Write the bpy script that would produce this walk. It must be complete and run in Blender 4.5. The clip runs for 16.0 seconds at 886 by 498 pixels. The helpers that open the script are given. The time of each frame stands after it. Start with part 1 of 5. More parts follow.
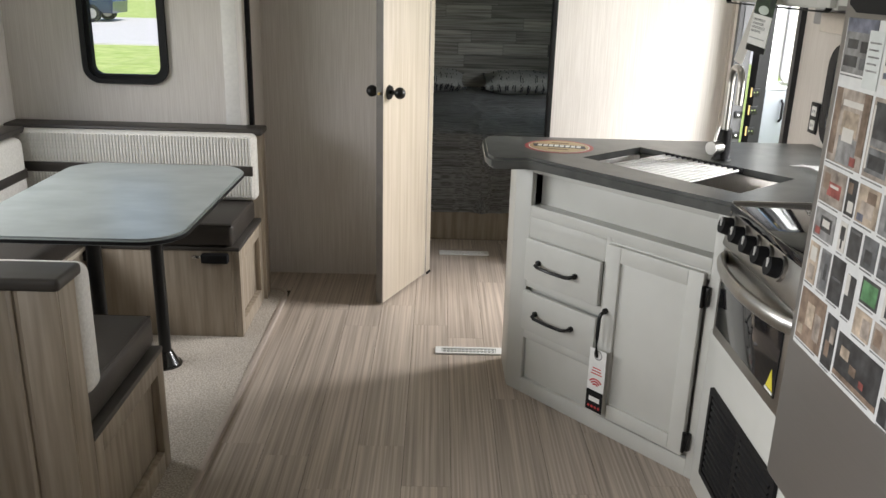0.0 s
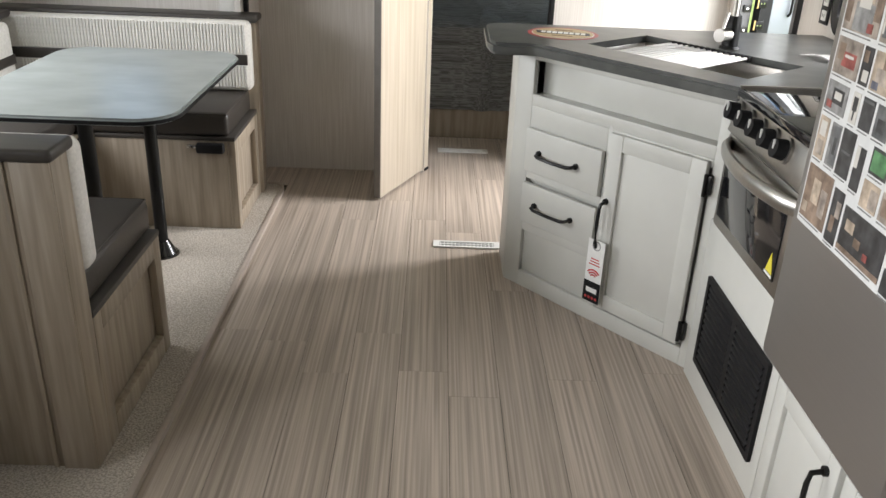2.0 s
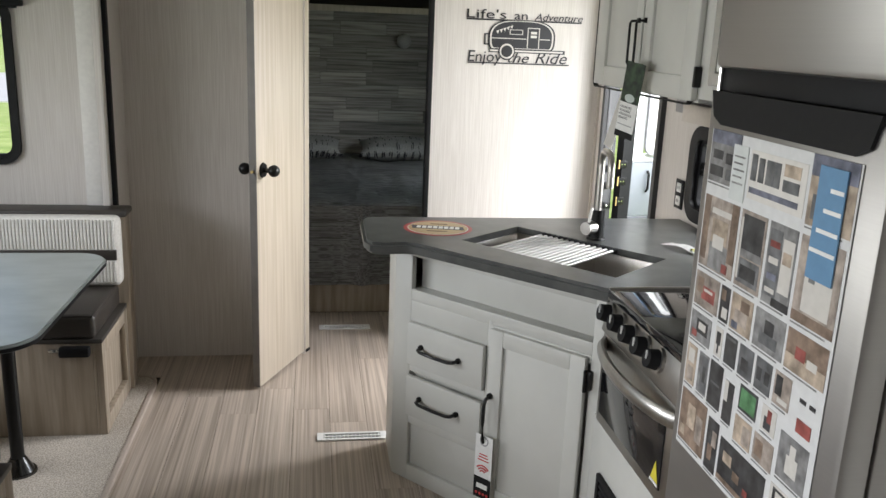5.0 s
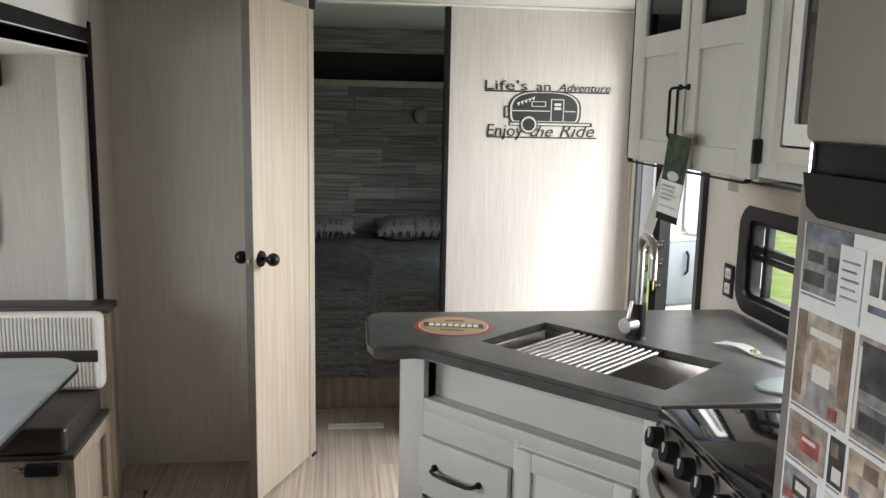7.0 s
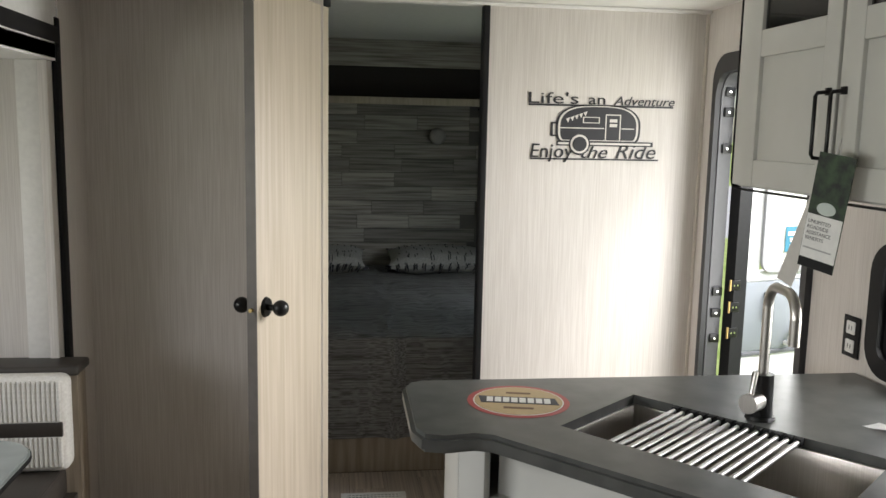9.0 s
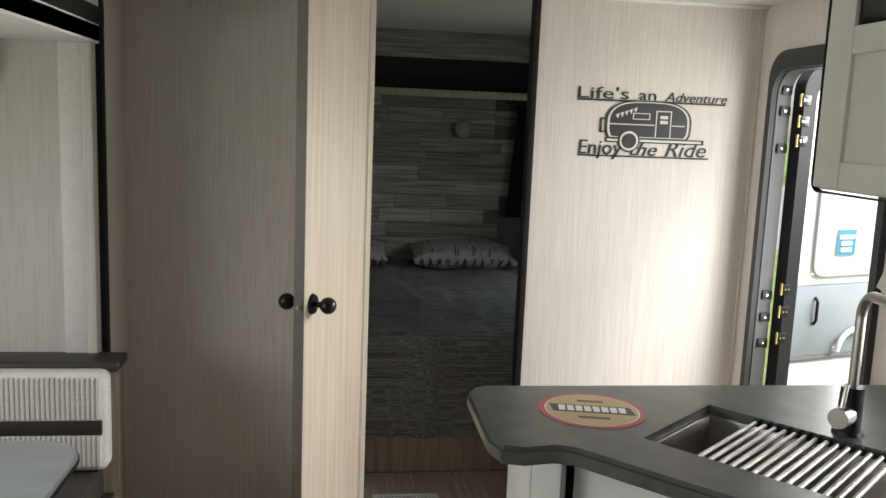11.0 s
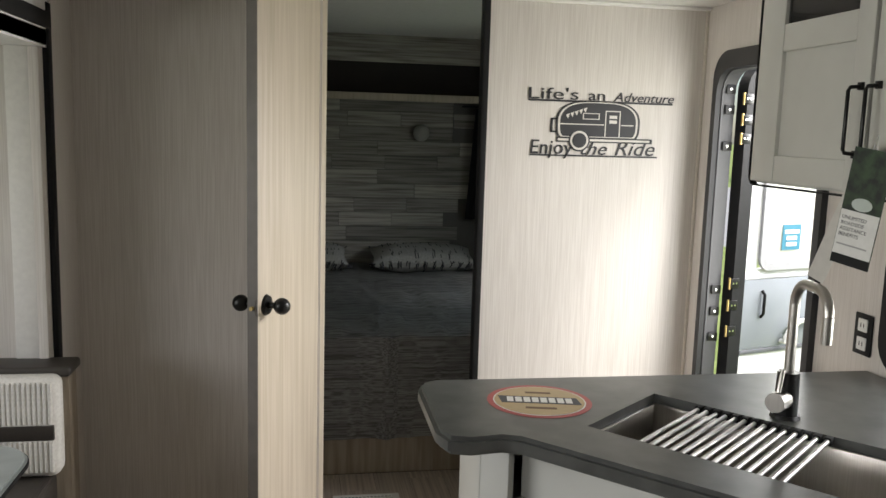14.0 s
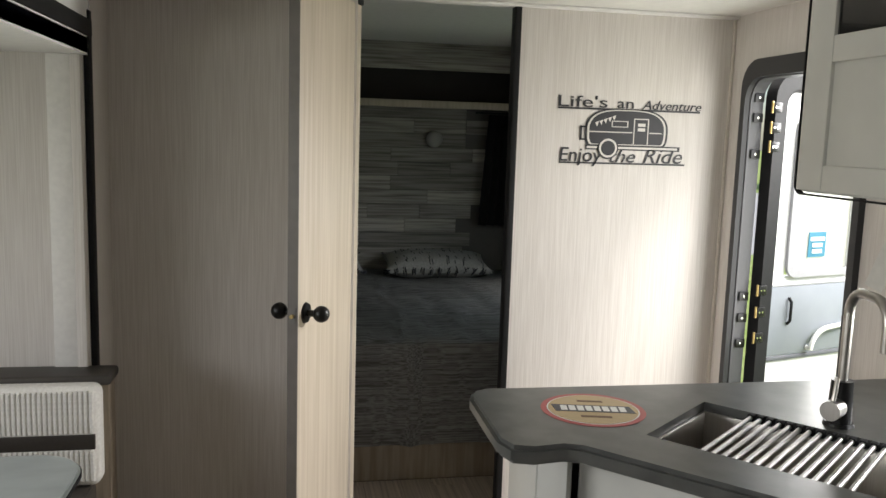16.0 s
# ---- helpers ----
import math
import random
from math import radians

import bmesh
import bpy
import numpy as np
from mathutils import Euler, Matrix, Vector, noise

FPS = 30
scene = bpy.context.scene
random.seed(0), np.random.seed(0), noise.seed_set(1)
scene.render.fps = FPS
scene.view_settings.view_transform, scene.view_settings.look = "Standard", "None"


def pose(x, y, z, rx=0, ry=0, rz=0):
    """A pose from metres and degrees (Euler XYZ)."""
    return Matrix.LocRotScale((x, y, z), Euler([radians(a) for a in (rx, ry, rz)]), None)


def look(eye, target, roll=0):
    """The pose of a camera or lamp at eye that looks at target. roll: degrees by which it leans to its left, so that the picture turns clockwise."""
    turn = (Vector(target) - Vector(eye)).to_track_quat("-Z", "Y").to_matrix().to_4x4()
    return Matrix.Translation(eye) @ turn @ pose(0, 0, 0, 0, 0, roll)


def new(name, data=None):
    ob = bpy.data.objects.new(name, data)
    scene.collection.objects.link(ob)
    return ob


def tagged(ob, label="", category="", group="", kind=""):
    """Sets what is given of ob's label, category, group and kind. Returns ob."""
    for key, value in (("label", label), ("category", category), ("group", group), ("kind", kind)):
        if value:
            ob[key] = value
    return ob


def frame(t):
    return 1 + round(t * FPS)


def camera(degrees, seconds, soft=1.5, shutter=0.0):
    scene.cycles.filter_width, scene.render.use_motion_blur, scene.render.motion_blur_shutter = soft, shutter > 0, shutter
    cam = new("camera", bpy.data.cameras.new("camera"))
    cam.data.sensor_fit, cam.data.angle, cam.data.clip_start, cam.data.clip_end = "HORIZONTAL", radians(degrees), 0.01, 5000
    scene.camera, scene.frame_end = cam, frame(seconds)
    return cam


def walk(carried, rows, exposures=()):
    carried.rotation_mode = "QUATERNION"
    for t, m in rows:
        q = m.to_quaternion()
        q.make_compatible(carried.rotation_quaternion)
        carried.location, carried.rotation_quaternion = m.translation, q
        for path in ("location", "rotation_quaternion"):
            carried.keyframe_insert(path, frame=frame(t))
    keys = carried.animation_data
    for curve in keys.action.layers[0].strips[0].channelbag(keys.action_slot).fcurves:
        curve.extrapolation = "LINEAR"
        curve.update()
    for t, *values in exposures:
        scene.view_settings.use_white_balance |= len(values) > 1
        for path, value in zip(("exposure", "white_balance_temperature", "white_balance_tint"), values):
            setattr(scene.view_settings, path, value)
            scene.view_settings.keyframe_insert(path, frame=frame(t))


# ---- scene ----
cam = camera(56.3, 16.0)
PATH = [
    (0, (0.036, -0.01, 1.481), (0.059, 1.888, 0.851), 1.6),
    (0.5, (0.023, -0.016, 1.416), (0.082, 1.817, 0.62), 1.6),
    (1, (0.024, -0.018, 1.347), (0.059, 1.771, 0.452), 2.1),
    (1.5, (0.015, -0.033, 1.342), (0.028, 1.741, 0.419), 2.5),
    (2, (0.032, -0.011, 1.401), (0.069, 1.809, 0.573), 2.4),
    (2.5, (0.033, 0.011, 1.486), (0.105, 1.876, 0.769), 2.5),
    (3, (0.015, 0.001, 1.53), (0.109, 1.904, 0.924), 2.8),
    (3.5, (0.015, 0.003, 1.555), (0.168, 1.923, 1.018), 2.6),
    (4, (0.04, 0.039, 1.577), (0.274, 1.956, 1.059), 2.3),
    (4.2, (0.036, 0.043, 1.578), (0.303, 1.956, 1.06), 2.3),
    (6.3, (0.121, 0.291, 1.564), (0.442, 2.223, 1.159), 2.1),
    (6.5, (0.14, 0.341, 1.572), (0.433, 2.282, 1.19), 1.8),
    (7, (0.126, 0.449, 1.571), (0.374, 2.405, 1.235), 1.2),
    (7.5, (0.034, 0.565, 1.585), (0.273, 2.526, 1.273), 0.9),
    (8, (-0.019, 0.694, 1.576), (0.248, 2.654, 1.28), 0.6),
    (8.5, (0.018, 0.92, 1.554), (0.301, 2.879, 1.266), 0.9),
    (8.7, (0.041, 0.991, 1.541), (0.312, 2.952, 1.262), 0.9),
    (10.8, (-0.105, 1.137, 1.544), (0.156, 3.096, 1.233), 2.2),
    (11, (-0.123, 1.156, 1.539), (0.147, 3.116, 1.241), 2.3),
    (11.5, (-0.108, 1.157, 1.535), (0.137, 3.121, 1.249), 2.2),
    (12, (-0.118, 1.153, 1.54), (0.135, 3.117, 1.262), 2.0),
    (12.5, (-0.118, 1.133, 1.538), (0.145, 3.096, 1.265), 1.5),
    (13, (-0.103, 1.114, 1.519), (0.185, 3.075, 1.253), 1.1),
    (13.5, (-0.094, 1.106, 1.516), (0.236, 3.06, 1.244), 1.3),
    (14, (-0.083, 1.115, 1.522), (0.265, 3.064, 1.242), 1.7),
    (14.5, (-0.083, 1.106, 1.517), (0.251, 3.059, 1.244), 1.6),
    (15, (-0.104, 1.117, 1.516), (0.236, 3.07, 1.251), 1.7),
    (15.5, (-0.133, 1.14, 1.511), (0.221, 3.091, 1.253), 1.8),
    (16, (-0.229, 1.138, 1.529), (0.141, 3.085, 1.26), 1.8),
]
EXPOSURES = [(0, 0.38, 6430, 11), (1.5, 0.70, 6430, 11), (3.5, 0.40, 6230, 11), (6.3, 0.22, 6280, 11), (7.5, 0.12, 6380, 11), (8.7, 0.06, 6450, 11), (10.8, -0.06, 6540, 11), (16, -0.06, 6540, 11)]
walk(cam, [(t, look(eye, target, roll)) for t, eye, target, roll in PATH], EXPOSURES)

# ---- light ----
world = bpy.data.worlds.new("sky")
scene.world = world
world.use_nodes = True
wn = world.node_tree
sky = wn.nodes.new("ShaderNodeTexSky")
sky.sky_type = "NISHITA"
sky.sun_disc = False
sky.sun_elevation, sky.sun_rotation = radians(50), radians(140)
wn.nodes["Background"].inputs["Strength"].default_value = 0.15
wn.links.new(sky.outputs[0], wn.nodes["Background"].inputs["Color"])

sun = bpy.data.lights.new("sun", "SUN")
sun.energy, sun.angle, sun.color = 4.0, radians(20), (1.0, 0.97, 0.92)
sun_ob = new("sun", sun)
sun_ob.matrix_world = look((0, 0, 10), (0 - 3.9, 0 + 4.6, 10 - 7.2))


def window_light(name, place, target, w, h, watts, color=(1.0, 0.985, 0.965), spread=180):
    """Daylight standing in an opening."""
    lamp = bpy.data.lights.new(name, "AREA")
    lamp.shape, lamp.size, lamp.size_y, lamp.energy, lamp.color = "RECTANGLE", w, h, watts, color
    lamp.spread = radians(spread)
    ob = new(name, lamp)
    ob.matrix_world = look(place, target)
    return ob


window_light("daylight_entry_sky", (2.75, 3.72, 1.90), (-0.6, 3.10, 0.15), 1.1, 1.1, 54, spread=120)
window_light("daylight_entry", (1.60, 3.56, 1.25), (0.4, 3.85, 1.25), 0.4, 1.1, 11)
window_light("daylight_kitchen_window", (1.60, 2.45, 1.12), (0.4, 2.4, 0.7), 0.85, 0.3, 8)
window_light("daylight_dinette_window", (-1.93, 2.45, 1.28), (0.5, 2.45, 0.30), 1.3, 0.45, 13, (1.0, 1.0, 0.98), spread=140)
# added fill from an unseen, assumed opening; brightens near floor and cabinets
window_light("rear_fill_light", (-1.93, 0.30, 1.28), (1.1, 1.05, 0.50), 0.9, 0.5, 9.5, spread=85)
# cool fill added at an assumed, unseen side opening to brighten the bed
window_light("bedroom_fill_light", (1.50, 5.15, 1.28), (0.2, 5.05, 0.8), 0.8, 0.42, 2.3, (0.78, 0.95, 0.97))

# ---- materials ----


def mat(name, color, rough=0.5, metal=0.0, color2=None, stretch=(1, 1, 1), scale=20.0, mix=0.5, bump=0.0, bump_scale=None,
        rand=0.0, coat=0.0, blotch=0.0, lo=0.35, hi=0.65, emit=0.0, spec=0.5):
    """Procedural surface: stretched noise between two colours, large soft blotches, a fine bump and a tint per object."""
    m = bpy.data.materials.new(name)
    m.use_nodes = True
    nt = m.node_tree
    b = nt.nodes["Principled BSDF"]
    b.inputs["Roughness"].default_value, b.inputs["Metallic"].default_value = rough, metal
    b.inputs["Coat Weight"].default_value = coat
    b.inputs["Specular IOR Level"].default_value = spec
    tc = nt.nodes.new("ShaderNodeTexCoord")
    mp = nt.nodes.new("ShaderNodeMapping")
    mp.inputs["Scale"].default_value = stretch
    src = tc.outputs["Object"]
    if rand:
        info = nt.nodes.new("ShaderNodeObjectInfo")
        sh = nt.nodes.new("ShaderNodeVectorMath")
        sh.operation = "MULTIPLY_ADD"
        sh.inputs[1].default_value = (1, 1, 1)
        mul = nt.nodes.new("ShaderNodeMath")
        mul.operation = "MULTIPLY"
        mul.inputs[1].default_value = 37.0
        nt.links.new(info.outputs["Random"], mul.inputs[0])
        nt.links.new(src, sh.inputs[0])
        nt.links.new(mul.outputs[0], sh.inputs[2])
        src = sh.outputs[0]
    nt.links.new(src, mp.inputs[0])
    n1 = nt.nodes.new("ShaderNodeTexNoise")
    n1.inputs["Scale"].default_value, n1.inputs["Detail"].default_value = scale, 6
    nt.links.new(mp.outputs[0], n1.inputs["Vector"])
    ramp = nt.nodes.new("ShaderNodeValToRGB")
    ramp.color_ramp.elements[0].position, ramp.color_ramp.elements[1].position = lo, hi
    c2 = color2 or tuple(c * 0.85 for c in color)
    ramp.color_ramp.elements[0].color, ramp.color_ramp.elements[1].color = (*c2, 1), (*color, 1)
    nt.links.new(n1.outputs[0], ramp.inputs[0])
    out = ramp.outputs[0]
    if blotch or rand:
        n2 = nt.nodes.new("ShaderNodeTexNoise")
        n2.inputs["Scale"].default_value, n2.inputs["Detail"].default_value = 2.2, 4
        nt.links.new(src, n2.inputs["Vector"])
        hsv = nt.nodes.new("ShaderNodeHueSaturation")
        rng = nt.nodes.new("ShaderNodeMapRange")
        rng.inputs["To Min"].default_value, rng.inputs["To Max"].default_value = 1 - blotch, 1 + blotch
        nt.links.new(n2.outputs[0], rng.inputs["Value"])
        val = rng.outputs[0]
        if rand:
            r2 = nt.nodes.new("ShaderNodeMapRange")
            r2.inputs["To Min"].default_value, r2.inputs["To Max"].default_value = 1 - rand, 1 + rand
            nt.links.new(info.outputs["Random"], r2.inputs["Value"])
            pr = nt.nodes.new("ShaderNodeMath")
            pr.operation = "MULTIPLY"
            nt.links.new(val, pr.inputs[0])
            nt.links.new(r2.outputs[0], pr.inputs[1])
            val = pr.outputs[0]
        nt.links.new(val, hsv.inputs["Value"])
        nt.links.new(out, hsv.inputs["Color"])
        out = hsv.outputs[0]
    nt.links.new(out, b.inputs["Base Color"])
    if bump:
        n3 = n1
        if bump_scale:
            n3 = nt.nodes.new("ShaderNodeTexNoise")
            n3.inputs["Scale"].default_value, n3.inputs["Detail"].default_value = bump_scale, 4
            nt.links.new(src, n3.inputs["Vector"])
        bp = nt.nodes.new("ShaderNodeBump")
        bp.inputs["Strength"].default_value, bp.inputs["Distance"].default_value = bump, 0.003
        nt.links.new(n3.outputs[0], bp.inputs["Height"])
        nt.links.new(bp.outputs[0], b.inputs["Normal"])
    return m


def plain(name, color, rough=0.5, metal=0.0, coat=0.0):
    return mat(name, color, rough, metal, tuple(c * 0.93 for c in color), scale=60, bump=0.04, coat=coat)


def glass(name, tint=(1, 1, 1), alpha=0.025, rough=0.02):
    m = bpy.data.materials.new(name)
    m.use_nodes = True
    nt = m.node_tree
    nt.nodes.remove(nt.nodes["Principled BSDF"])
    tr, gl, mx = (nt.nodes.new("ShaderNodeBsdf" + k) for k in ("Transparent", "Glossy", "Transparent"))
    mx = nt.nodes.new("ShaderNodeMixShader")
    mx.inputs[0].default_value = alpha
    tr.inputs[0].default_value = (*tint, 1)
    gl.inputs["Roughness"].default_value = rough
    nt.links.new(tr.outputs[0], mx.inputs[1])
    nt.links.new(gl.outputs[0], mx.inputs[2])
    nt.links.new(mx.outputs[0], nt.nodes["Material Output"].inputs[0])
    return m


WALLPAPER = mat("linen_wallpaper", (0.67, 0.635, 0.60), 0.75, 0, (0.57, 0.53, 0.495), (60, 60, 0.9), 6.0, bump=0.12, blotch=0.04)
CEILING = mat("ceiling_vinyl", (0.82, 0.81, 0.79), 0.6, 0, (0.78, 0.77, 0.75), scale=30, bump=0.05)
PLANK = mat("vinyl_plank", (0.52, 0.44, 0.37), 0.36, 0, (0.27, 0.225, 0.185), (44, 0.5, 44), 2.6, bump=0.06, rand=0.06, blotch=0.07, lo=0.30, hi=0.66)
JOINT = plain("plank_joint", (0.10, 0.085, 0.07), 0.8)
CARPET = mat("carpet", (0.56, 0.50, 0.43), 0.95, 0, (0.27, 0.245, 0.21), scale=180, bump=1.0, blotch=0.12)
OAK = mat("pale_oak_laminate", (0.50, 0.435, 0.35), 0.5, 0, (0.41, 0.35, 0.27), (22, 22, 0.8), 2.5, bump=0.04, blotch=0.05)
BENCH_OAK = mat("bench_oak_laminate", (0.37, 0.31, 0.24), 0.5, 0, (0.25, 0.205, 0.155), (14, 14, 0.9), 3.4, bump=0.05, blotch=0.08)
DARK_WOOD = mat("dark_cap", (0.045, 0.039, 0.034), 0.45, 0, (0.05, 0.045, 0.04), (3, 30, 30), 4, bump=0.05)
WHITE_CAB = mat("cabinet_paint", (0.585, 0.585, 0.55), 0.42, 0, (0.555, 0.555, 0.52), scale=8, bump=0.03, blotch=0.02)
COUNTER = mat("slate_laminate", (0.115, 0.118, 0.112), 0.31, 0, (0.075, 0.078, 0.075), (1, 1, 1), 14, bump=0.05, blotch=0.18)
TABLE = mat("table_laminate", (0.31, 0.34, 0.335), 0.30, 0, (0.25, 0.275, 0.27), (1, 2, 1), 6, bump=0.03, blotch=0.12)
STEEL = mat("brushed_steel", (0.55, 0.53, 0.50), 0.33, 1.0, (0.48, 0.46, 0.43), (1, 90, 1), 6, bump=0.02)
STEEL_DULL = mat("fridge_steel", (0.40, 0.385, 0.37), 0.42, 0.9, (0.39, 0.375, 0.36), (1, 1, 120), 4, bump=0.008)
CHROME = plain("chrome", (0.75, 0.75, 0.74), 0.12, 1.0)
BLACK = mat("black_plastic", (0.012, 0.012, 0.013), 0.55, 0, (0.010, 0.010, 0.011), scale=60, bump=0.04, spec=0.2)
BLACK_METAL = plain("black_metal", (0.02, 0.02, 0.02), 0.32, 0.6)
BLACK_GLASS = plain("black_glass", (0.012, 0.012, 0.014), 0.06, 0.0, 0.6)
RUBBER = mat("black_rubber", (0.016, 0.016, 0.017), 0.7, 0, (0.013, 0.013, 0.014), scale=60, bump=0.05, spec=0.2)
LEATHER = mat("dark_vinyl_cushion", (0.042, 0.036, 0.031), 0.40, 0, (0.036, 0.031, 0.027), scale=120, bump=0.12, blotch=0.1)
FABRIC = mat("ribbed_fabric", (0.76, 0.74, 0.70), 0.9, 0, (0.66, 0.64, 0.60), scale=120, bump=0.2)
QUILT = mat("bed_cover", (0.42, 0.43, 0.43), 0.9, 0, (0.16, 0.155, 0.15), (1.3, 62, 62), 2.4, bump=0.6, blotch=0.15)
PILLOW = mat("pillow_cloth", (0.36, 0.36, 0.34), 0.9, 0, (0.28, 0.28, 0.265), scale=90, bump=0.2)
PILLOW_MARK = plain("pillow_mark", (0.04, 0.04, 0.045), 0.9)
BOARD = mat("weathered_board", (0.42, 0.40, 0.36), 0.8, 0, (0.16, 0.145, 0.13), (1.0, 8, 26), 2.6, bump=0.2, rand=0.35, blotch=0.12, lo=0.3, hi=0.6)
WHITE_PLASTIC = plain("white_plastic", (0.78, 0.78, 0.76), 0.45)
DOOR_WHITE = plain("door_skin_white", (0.68, 0.69, 0.70), 0.4)
DOOR_GREY = mat("door_skin_grey", (0.25, 0.27, 0.30), 0.4, 0, (0.22, 0.24, 0.27), scale=6, bump=0.03)
SIGN = plain("sign_metal", (0.03, 0.03, 0.034), 0.5, 0.2)
PAPER = plain("paper", (0.82, 0.82, 0.80), 0.55)
GLASS = glass("window_glass")
CAB_GLASS = glass("cabinet_glass", (0.25, 0.25, 0.26), 0.10)
GRASS = mat("grass", (0.44, 0.50, 0.17), 0.9, 0, (0.28, 0.38, 0.08), scale=3.0, bump=0.3, blotch=0.2)
GRAVEL = mat("gravel", (0.62, 0.60, 0.57), 0.9, 0, (0.45, 0.43, 0.41), scale=30, bump=0.3, blotch=0.1)
LEAF = mat("foliage", (0.08, 0.15, 0.035), 0.8, 0, (0.035, 0.075, 0.015), scale=1.5, bump=0.3)
BARK = mat("bark", (0.12, 0.09, 0.07), 0.9, scale=8, bump=0.4)
CAR_BLUE = plain("car_paint", (0.02, 0.035, 0.08), 0.25, 0.3, 0.8)
GOLD = plain("brass", (0.42, 0.31, 0.13), 0.3, 1.0)


def frosted(name):
    m = glass(name)
    nt = m.node_tree
    mx = next(n for n in nt.nodes if n.type == "MIX_SHADER")
    tl = nt.nodes.new("ShaderNodeBsdfTranslucent")
    tl.inputs[0].default_value = (0.85, 0.86, 0.80, 1)
    df = nt.nodes.new("ShaderNodeBsdfDiffuse")
    df.inputs[0].default_value = (0.75, 0.76, 0.72, 1)
    m2 = nt.nodes.new("ShaderNodeMixShader")
    nt.links.new(tl.outputs[0], m2.inputs[1])
    nt.links.new(df.outputs[0], m2.inputs[2])
    nt.links.new(m2.outputs[0], mx.inputs[2])
    mx.inputs[0].default_value = 0.62
    return m


FROSTED = frosted("frosted_glass")


def tint(name, color, rough=0.55):
    return plain(name, color, rough)


# ---- building helpers ----


def box(x0, x1, y0, y1, z0, z1, bevel=0.0, bm=None, seg=2):
    b2 = bmesh.new()
    bmesh.ops.create_cube(b2, size=1)
    for v in b2.verts:
        v.co = ((x0 + x1) / 2 + v.co.x * (x1 - x0), (y0 + y1) / 2 + v.co.y * (y1 - y0), (z0 + z1) / 2 + v.co.z * (z1 - z0))
    if bevel:
        bmesh.ops.bevel(b2, geom=b2.edges[:], offset=bevel, segments=seg, affect="EDGES", profile=0.5)
    return join(bm, b2)


def join(bm, b2):
    if bm is None:
        return b2
    me = bpy.data.meshes.new("tmp")
    b2.to_mesh(me)
    bm.from_mesh(me)
    bpy.data.meshes.remove(me)
    b2.free()
    return bm


def cyl(p, q, r, r2=None, n=20, bm=None):
    p, q = Vector(p), Vector(q)
    b2 = bmesh.new()
    d = q - p
    bmesh.ops.create_cone(b2, cap_ends=True, segments=n, radius1=r, radius2=r if r2 is None else r2, depth=d.length)
    b2.transform(Matrix.Translation((p + q) / 2) @ d.to_track_quat("Z", "Y").to_matrix().to_4x4())
    return join(bm, b2)


def ball(c, r, squash=(1, 1, 1), bm=None, n=16):
    b2 = bmesh.new()
    bmesh.ops.create_uvsphere(b2, u_segments=n, v_segments=n // 2 + 2, radius=1)
    for v in b2.verts:
        v.co = Vector((c[0] + v.co.x * r * squash[0], c[1] + v.co.y * r * squash[1], c[2] + v.co.z * r * squash[2]))
    return join(bm, b2)


def tube(points, r, n=10, bm=None):
    """A round bar along a line of points."""
    pts = [Vector(p) for p in points]
    b2 = bmesh.new()
    rings = []
    for i, p in enumerate(pts):
        d = (pts[min(i + 1, len(pts) - 1)] - pts[max(i - 1, 0)]).normalized()
        q = d.to_track_quat("Z", "Y")
        rings.append([b2.verts.new(p + q @ Vector((r * math.cos(a), r * math.sin(a), 0))) for a in (2 * math.pi * k / n for k in range(n))])
    for a, b in zip(rings, rings[1:]):
        for k in range(n):
            b2.faces.new((a[k], a[(k + 1) % n], b[(k + 1) % n], b[k]))
    b2.faces.new(rings[0][::-1])
    b2.faces.new(rings[-1])
    return join(bm, b2)


def rrect(w, h, r, n=6):
    """Outline of a rounded rectangle about the origin."""
    pts = []
    for cx, cy, a0 in ((w / 2 - r, h / 2 - r, 0), (-w / 2 + r, h / 2 - r, 90), (-w / 2 + r, -h / 2 + r, 180), (w / 2 - r, -h / 2 + r, 270)):
        for k in range(n + 1):
            a = radians(a0 + 90 * k / n)
            pts.append((cx + r * math.cos(a), cy + r * math.sin(a)))
    return pts


def ring(outer, inner, depth, m, bm=None):
    """A flat frame between two outlines of equal count, extruded along local z from 0 to depth, put in place by m."""
    b2 = bmesh.new()
    loops = [[b2.verts.new((x, y, z)) for x, y in pts] for pts, z in ((outer, 0), (outer, depth), (inner, depth), (inner, 0))]
    n = len(outer)
    for a, b in zip(loops, loops[1:] + loops[:1]):
        for k in range(n):
            b2.faces.new((a[k], a[(k + 1) % n], b[(k + 1) % n], b[k]))
    b2.transform(m)
    bmesh.ops.recalc_face_normals(b2, faces=b2.faces[:])
    return join(bm, b2)


def slab(pts, depth, m=None, bm=None, bevel=0.0):
    """An outline extruded from 0 to depth along local z."""
    b2 = bmesh.new()
    f = b2.faces.new([b2.verts.new((x, y, 0)) for x, y in pts])
    r = bmesh.ops.extrude_face_region(b2, geom=[f])
    for v in r["geom"]:
        if isinstance(v, bmesh.types.BMVert):
            v.co.z += depth
    bmesh.ops.recalc_face_normals(b2, faces=b2.faces[:])
    if bevel:
        es = [e for e in b2.edges if abs(e.verts[0].co.z - e.verts[1].co.z) < 1e-6]
        bmesh.ops.bevel(b2, geom=es, offset=bevel, segments=2, affect="EDGES")
    if m is not None:
        b2.transform(m)
    return join(bm, b2)


def smooth_mesh(me, on=True):
    if on:
        for p in me.polygons:
            p.use_smooth = True
        me.set_sharp_from_angle(angle=radians(35))


def mesh_ob(name, bm, material):
    me = bpy.data.meshes.new(name)
    bm.to_mesh(me)
    bm.free()
    me.materials.append(material)
    smooth_mesh(me)
    return new(name, me)


